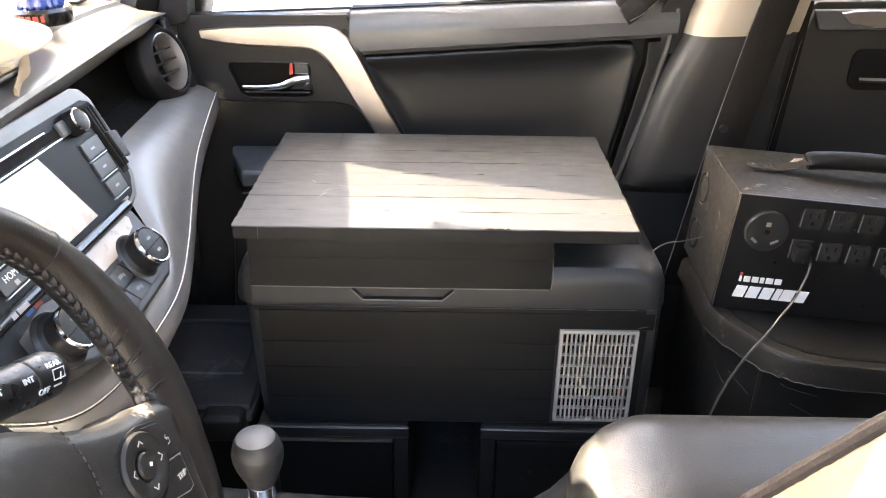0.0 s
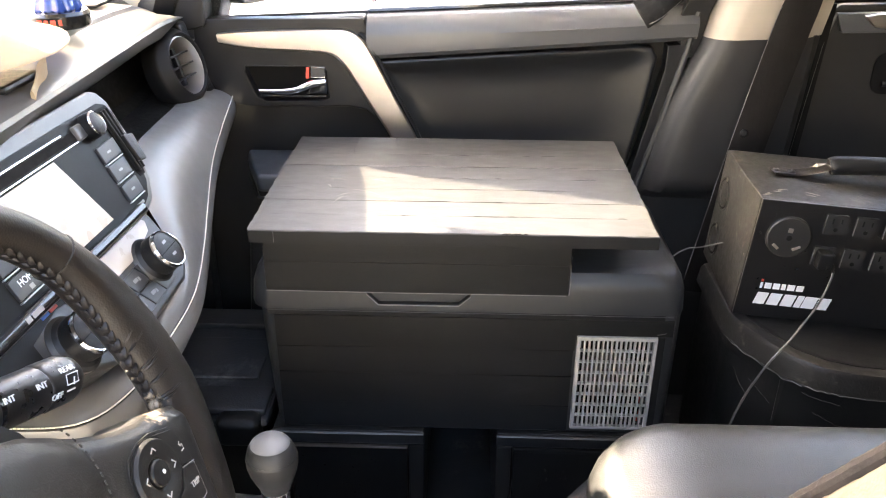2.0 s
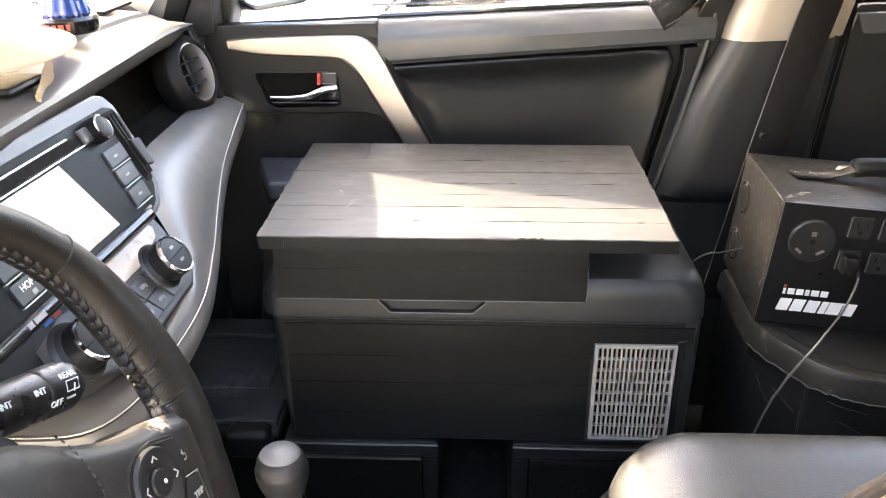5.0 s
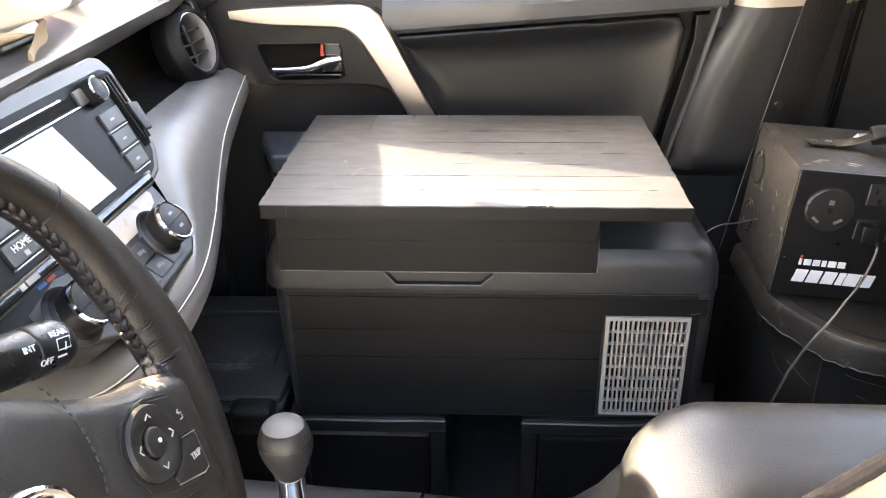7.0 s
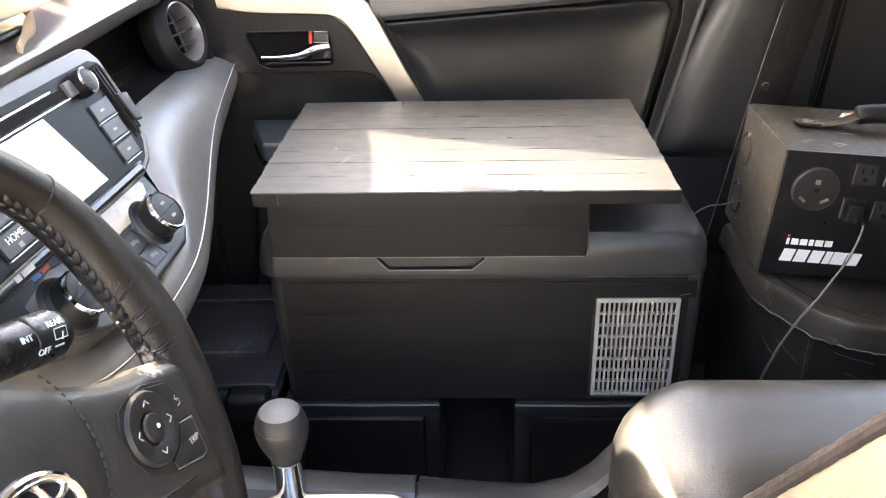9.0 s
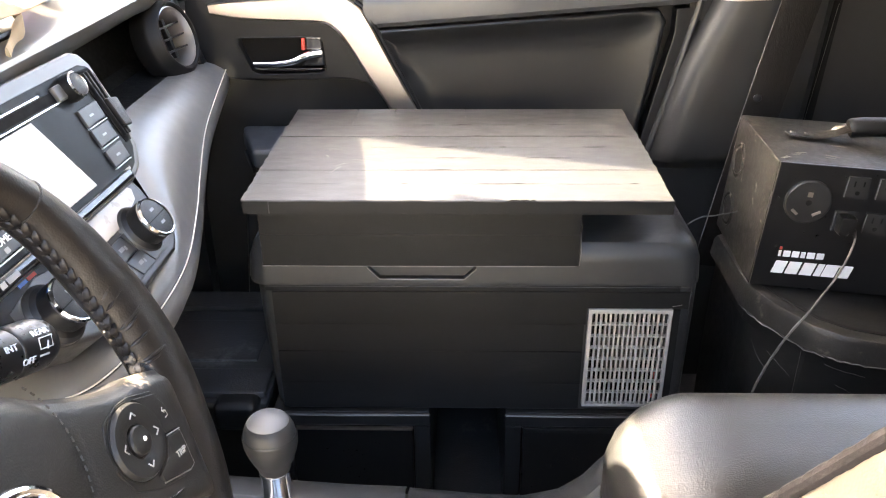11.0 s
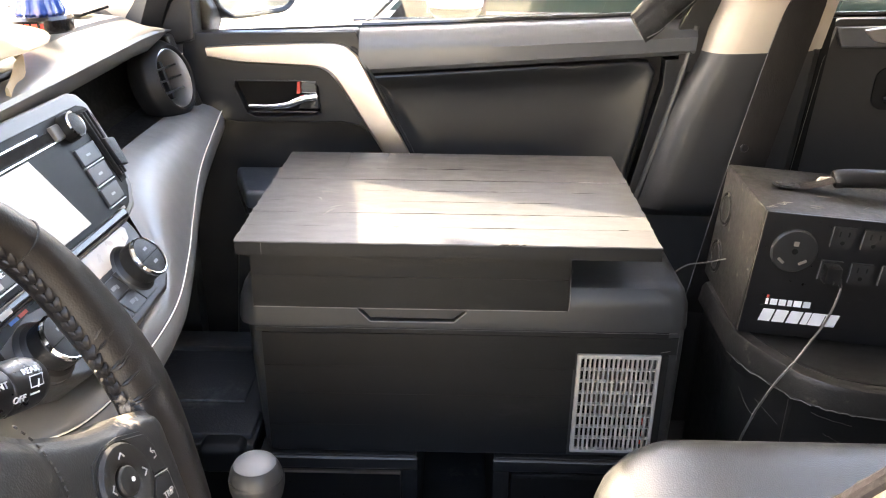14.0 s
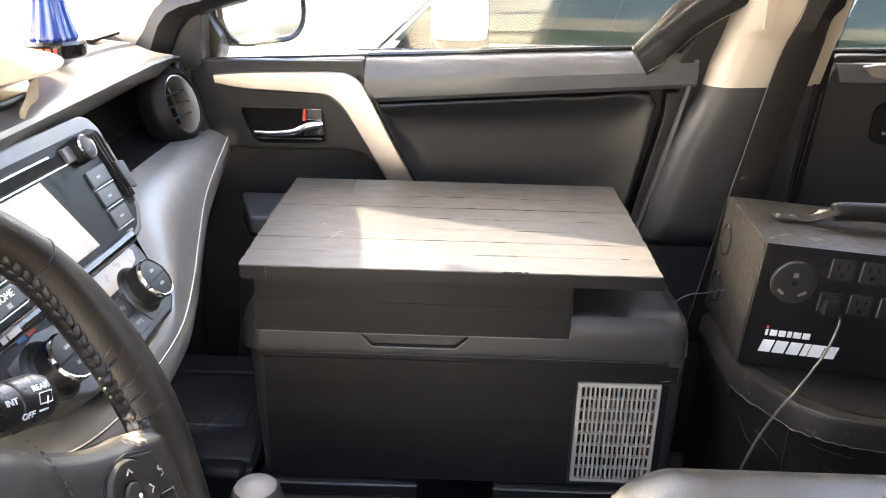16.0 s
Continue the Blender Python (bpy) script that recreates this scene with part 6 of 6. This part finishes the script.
part("crown", lathe([(0.066, 0.0), (0.064, 0.03), (0.060, 0.07), (0.045, 0.085), (0.0, 0.08)], 32, Matrix.Translation((-0.575, -0.175, 0.962))), M_TAN, hat)
sc = spline([(-0.486, -0.120, 0.954), (-0.474, -0.124, 0.945), (-0.464, -0.130, 0.936), (-0.458, -0.148, 0.932), (-0.452, -0.170, 0.930), (-0.444, -0.195, 0.926), (-0.436, -0.218, 0.921)], 30)
part("chin_strap", tube(sc, [0.0080 - 0.0022 * math.sin(i * 0.35) for i in range(30)], 8, flat=0.22, up=(0.3, 1, 0.2)), M_TAN, hat, "twisted cream chin strap")
clip = solo("black_case", box((-0.50, -0.235, 0.928), (-0.452, -0.165, 0.937), 0.004, 2), M_BLACK, "small black case lying on the dash", "case")

# ---- outside ----
ground = solo("ground", box((-400, -400, -0.45), (400, 400, -0.40)), M_ASPHALT, "pale sunlit concrete driveway reaching to the horizon", "ground", "structure")
mirror = thing("wing_mirror", "white wing mirror with black lower edge outside the window", "wing mirror", (-0.40, 0.55, 0.90))
mm = face_m((-0.385, 0.56, 0.968), (0.55, 0.83, 0), (-0.10, 0.0, 1.0))
mp_ = [(x, y) for x, y in rounded(0.215, 0.155, 0.055, 7)]
part("housing", prism(mp_, "z", -0.09, 0.0, 0.018, 3, m=mm), M_BLACK, mirror)
part("mirror_glass", prism([(x * 0.9, y * 0.88) for x, y in mp_], "z", -0.001, 0.002, 0.0, m=mm), M_MIRROR, mirror, "bright mirror glass")
part("mirror_rim", tube([mm @ Vector((x * 0.95, y * 0.94, 0.001)) for x, y in mp_], 0.006, 8, True), M_BLACK, mirror)
part("mirror_foot", prism([(-0.485, 0.85), (-0.448, 0.86), (-0.430, 0.915), (-0.455, 0.96)], "y", 0.446, 0.53, 0.01, 2), M_BLACK, mirror)

car = thing("parked_car", "silver parked car beside the passenger window", "car", (0.2, 2.1, -0.40))
prof = [(-2.2, -0.05), (-2.25, 0.35), (-1.9, 0.55), (-0.45, 0.76), (-0.30, 0.785), (0.5, 0.797), (1.6, 0.80), (2.3, 0.78), (2.4, 0.2), (2.3, -0.1)]
part("body", prism(prof, "y", 1.25, 2.95, 0.06, 3), M_WHITECAR, car)
rows = [[(x0, y0, z), (x1, y0, z), (x1, 2.95 - (y0 - 1.25), z), (x0, 2.95 - (y0 - 1.25), z)] for x0, x1, y0, z in ((-0.255, 1.95, 1.29, 0.79), (0.08, 1.60, 1.398, 1.10), (0.16, 1.50, 1.45, 1.13))]
part("cabin", loft(rows, True, True), M_WHITECAR, car)
rows = [[(x0, y0, z), (x1, y0, z)] for x0, x1, y0, z in ((-0.205, 1.82, 1.282, 0.810), (0.075, 1.52, 1.380, 1.085))]
q = loft(rows)
bmesh.ops.solidify(q, geom=q.faces[:], thickness=0.006)
part("side_glass", q, M_CARGLASS, car, "green-tinted side glass with bright reflections")
part("pillar_strip", prism([(0.62, 0.83), (0.66, 0.83), (0.70, 1.08), (0.66, 1.08)], "y", 1.27, 1.29, 0.003), M_GLOSS, car)
part("belt_moulding", tube([(-0.30, 1.265, 0.786), (0.2, 1.268, 0.804), (0.8, 1.27, 0.806), (1.8, 1.28, 0.808)], 0.004, 8), M_GLOSS, car)
part("windscreen_edge", tube([(-0.27, 1.275, 0.770), (-0.12, 1.31, 0.910), (0.09, 1.385, 1.105)], 0.006, 8), M_GLOSS, car)
M_SAIL = mat("grey_mirror_trim", (0.0085, 0.0082, 0.0078), 0.5, vary=0.15, scale=10, spec=0.12)
sail = [(-0.214, 0.780), (-0.110, 0.893), (-0.060, 0.940), (0.052, 0.940), (0.052, 0.792)]
rows = [[(x, 1.262 + 0.30 * (z - 0.78) + d, z) for x, z in sail] for d in (0.0, 0.016)]
part("sail_panel", bevel(loft(rows, True, True), 0.003, 2), M_SAIL, car, "grey triangular panel ahead of the side glass")
rows = []
for z, g in ((0.838, 0.004), (0.842, 0.0), (0.88, -0.004), (0.93, 0.0), (0.962, 0.012), (0.974, 0.03)):
    rows.append([(-0.028 + x, 1.155 + y, z) for x, y in rounded(0.138 - 2 * g, 0.12 - 2 * g, 0.042, 6)])
cmir = part("door_mirror", loft(rows, True, True), M_WHITECAR, car, "white door mirror housing", sharp=50)
rows = [[(-0.028 + x + s, 1.157 + y, z) for x, y in rounded(0.132 - 2 * g, 0.11 - 2 * g, 0.036, 6)] for z, g, s in ((0.806, 0.034, -0.006), (0.812, 0.014, -0.002), (0.825, 0.003, 0), (0.8385, 0.0, 0))]
part("mirror_cover", loft(rows, True, True), M_SAIL, cmir, "grey lower cover", sharp=50)
part("mirror_arm", prism([(-0.105, 0.815), (-0.06, 0.806), (-0.045, 0.835), (-0.085, 0.875)], "y", 1.18, 1.275, 0.008, 2), M_SAIL, cmir)
part("door_skin_edge", prism([(-0.25, 0.764), (0.5, 0.776), (1.9, 0.782), (1.9, 0.792), (0.5, 0.789), (-0.235, 0.777)], "y", 1.256, 1.275, 0.003, 2), M_PAINT, car, "silver-grey sill below the side glass")
for x in (-1.45, 1.5):
    wl = part("wheel", lathe([(0.20, 0.0), (0.32, 0.0), (0.34, 0.03), (0.34, 0.18), (0.32, 0.2), (0.20, 0.2)], 32, Matrix.Translation((x, 1.42, -0.06)) @ pose(0, 0, 0, 90)), M_BLACK, car)
    part("rim", lathe([(0.0, 0.0), (0.20, 0.0), (0.20, 0.02), (0.0, 0.04)], 24, Matrix.Translation((x, 1.25, -0.06)) @ pose(0, 0, 0, 90)), M_SILVER, wl)

house = thing("house", "pale yellow house with lap siding across the driveway", "house", (1.0, -9.0, -0.40))
part("wall", box((-9.0, -9.3, -0.40), (9.0, -9.0, 3.1)), M_SIDING, house)
sb = finish(prism([(-8.99, 0.0), (-8.95, 0.0), (-8.985, 0.245), (-8.99, 0.245)], "x", -9.0, 9.0))
sb.materials.append(M_SIDING)
for k in range(14):
    part("siding_board", sb, M_SIDING, house, m=Matrix.Translation((0, 0, -0.38 + 0.25 * k)))
part("roof", prism([(-8.6, 3.0), (-8.6, 3.12), (-13.0, 4.9), (-13.0, 3.0)], "x", -9.5, 9.5), M_SHINGLE, house)
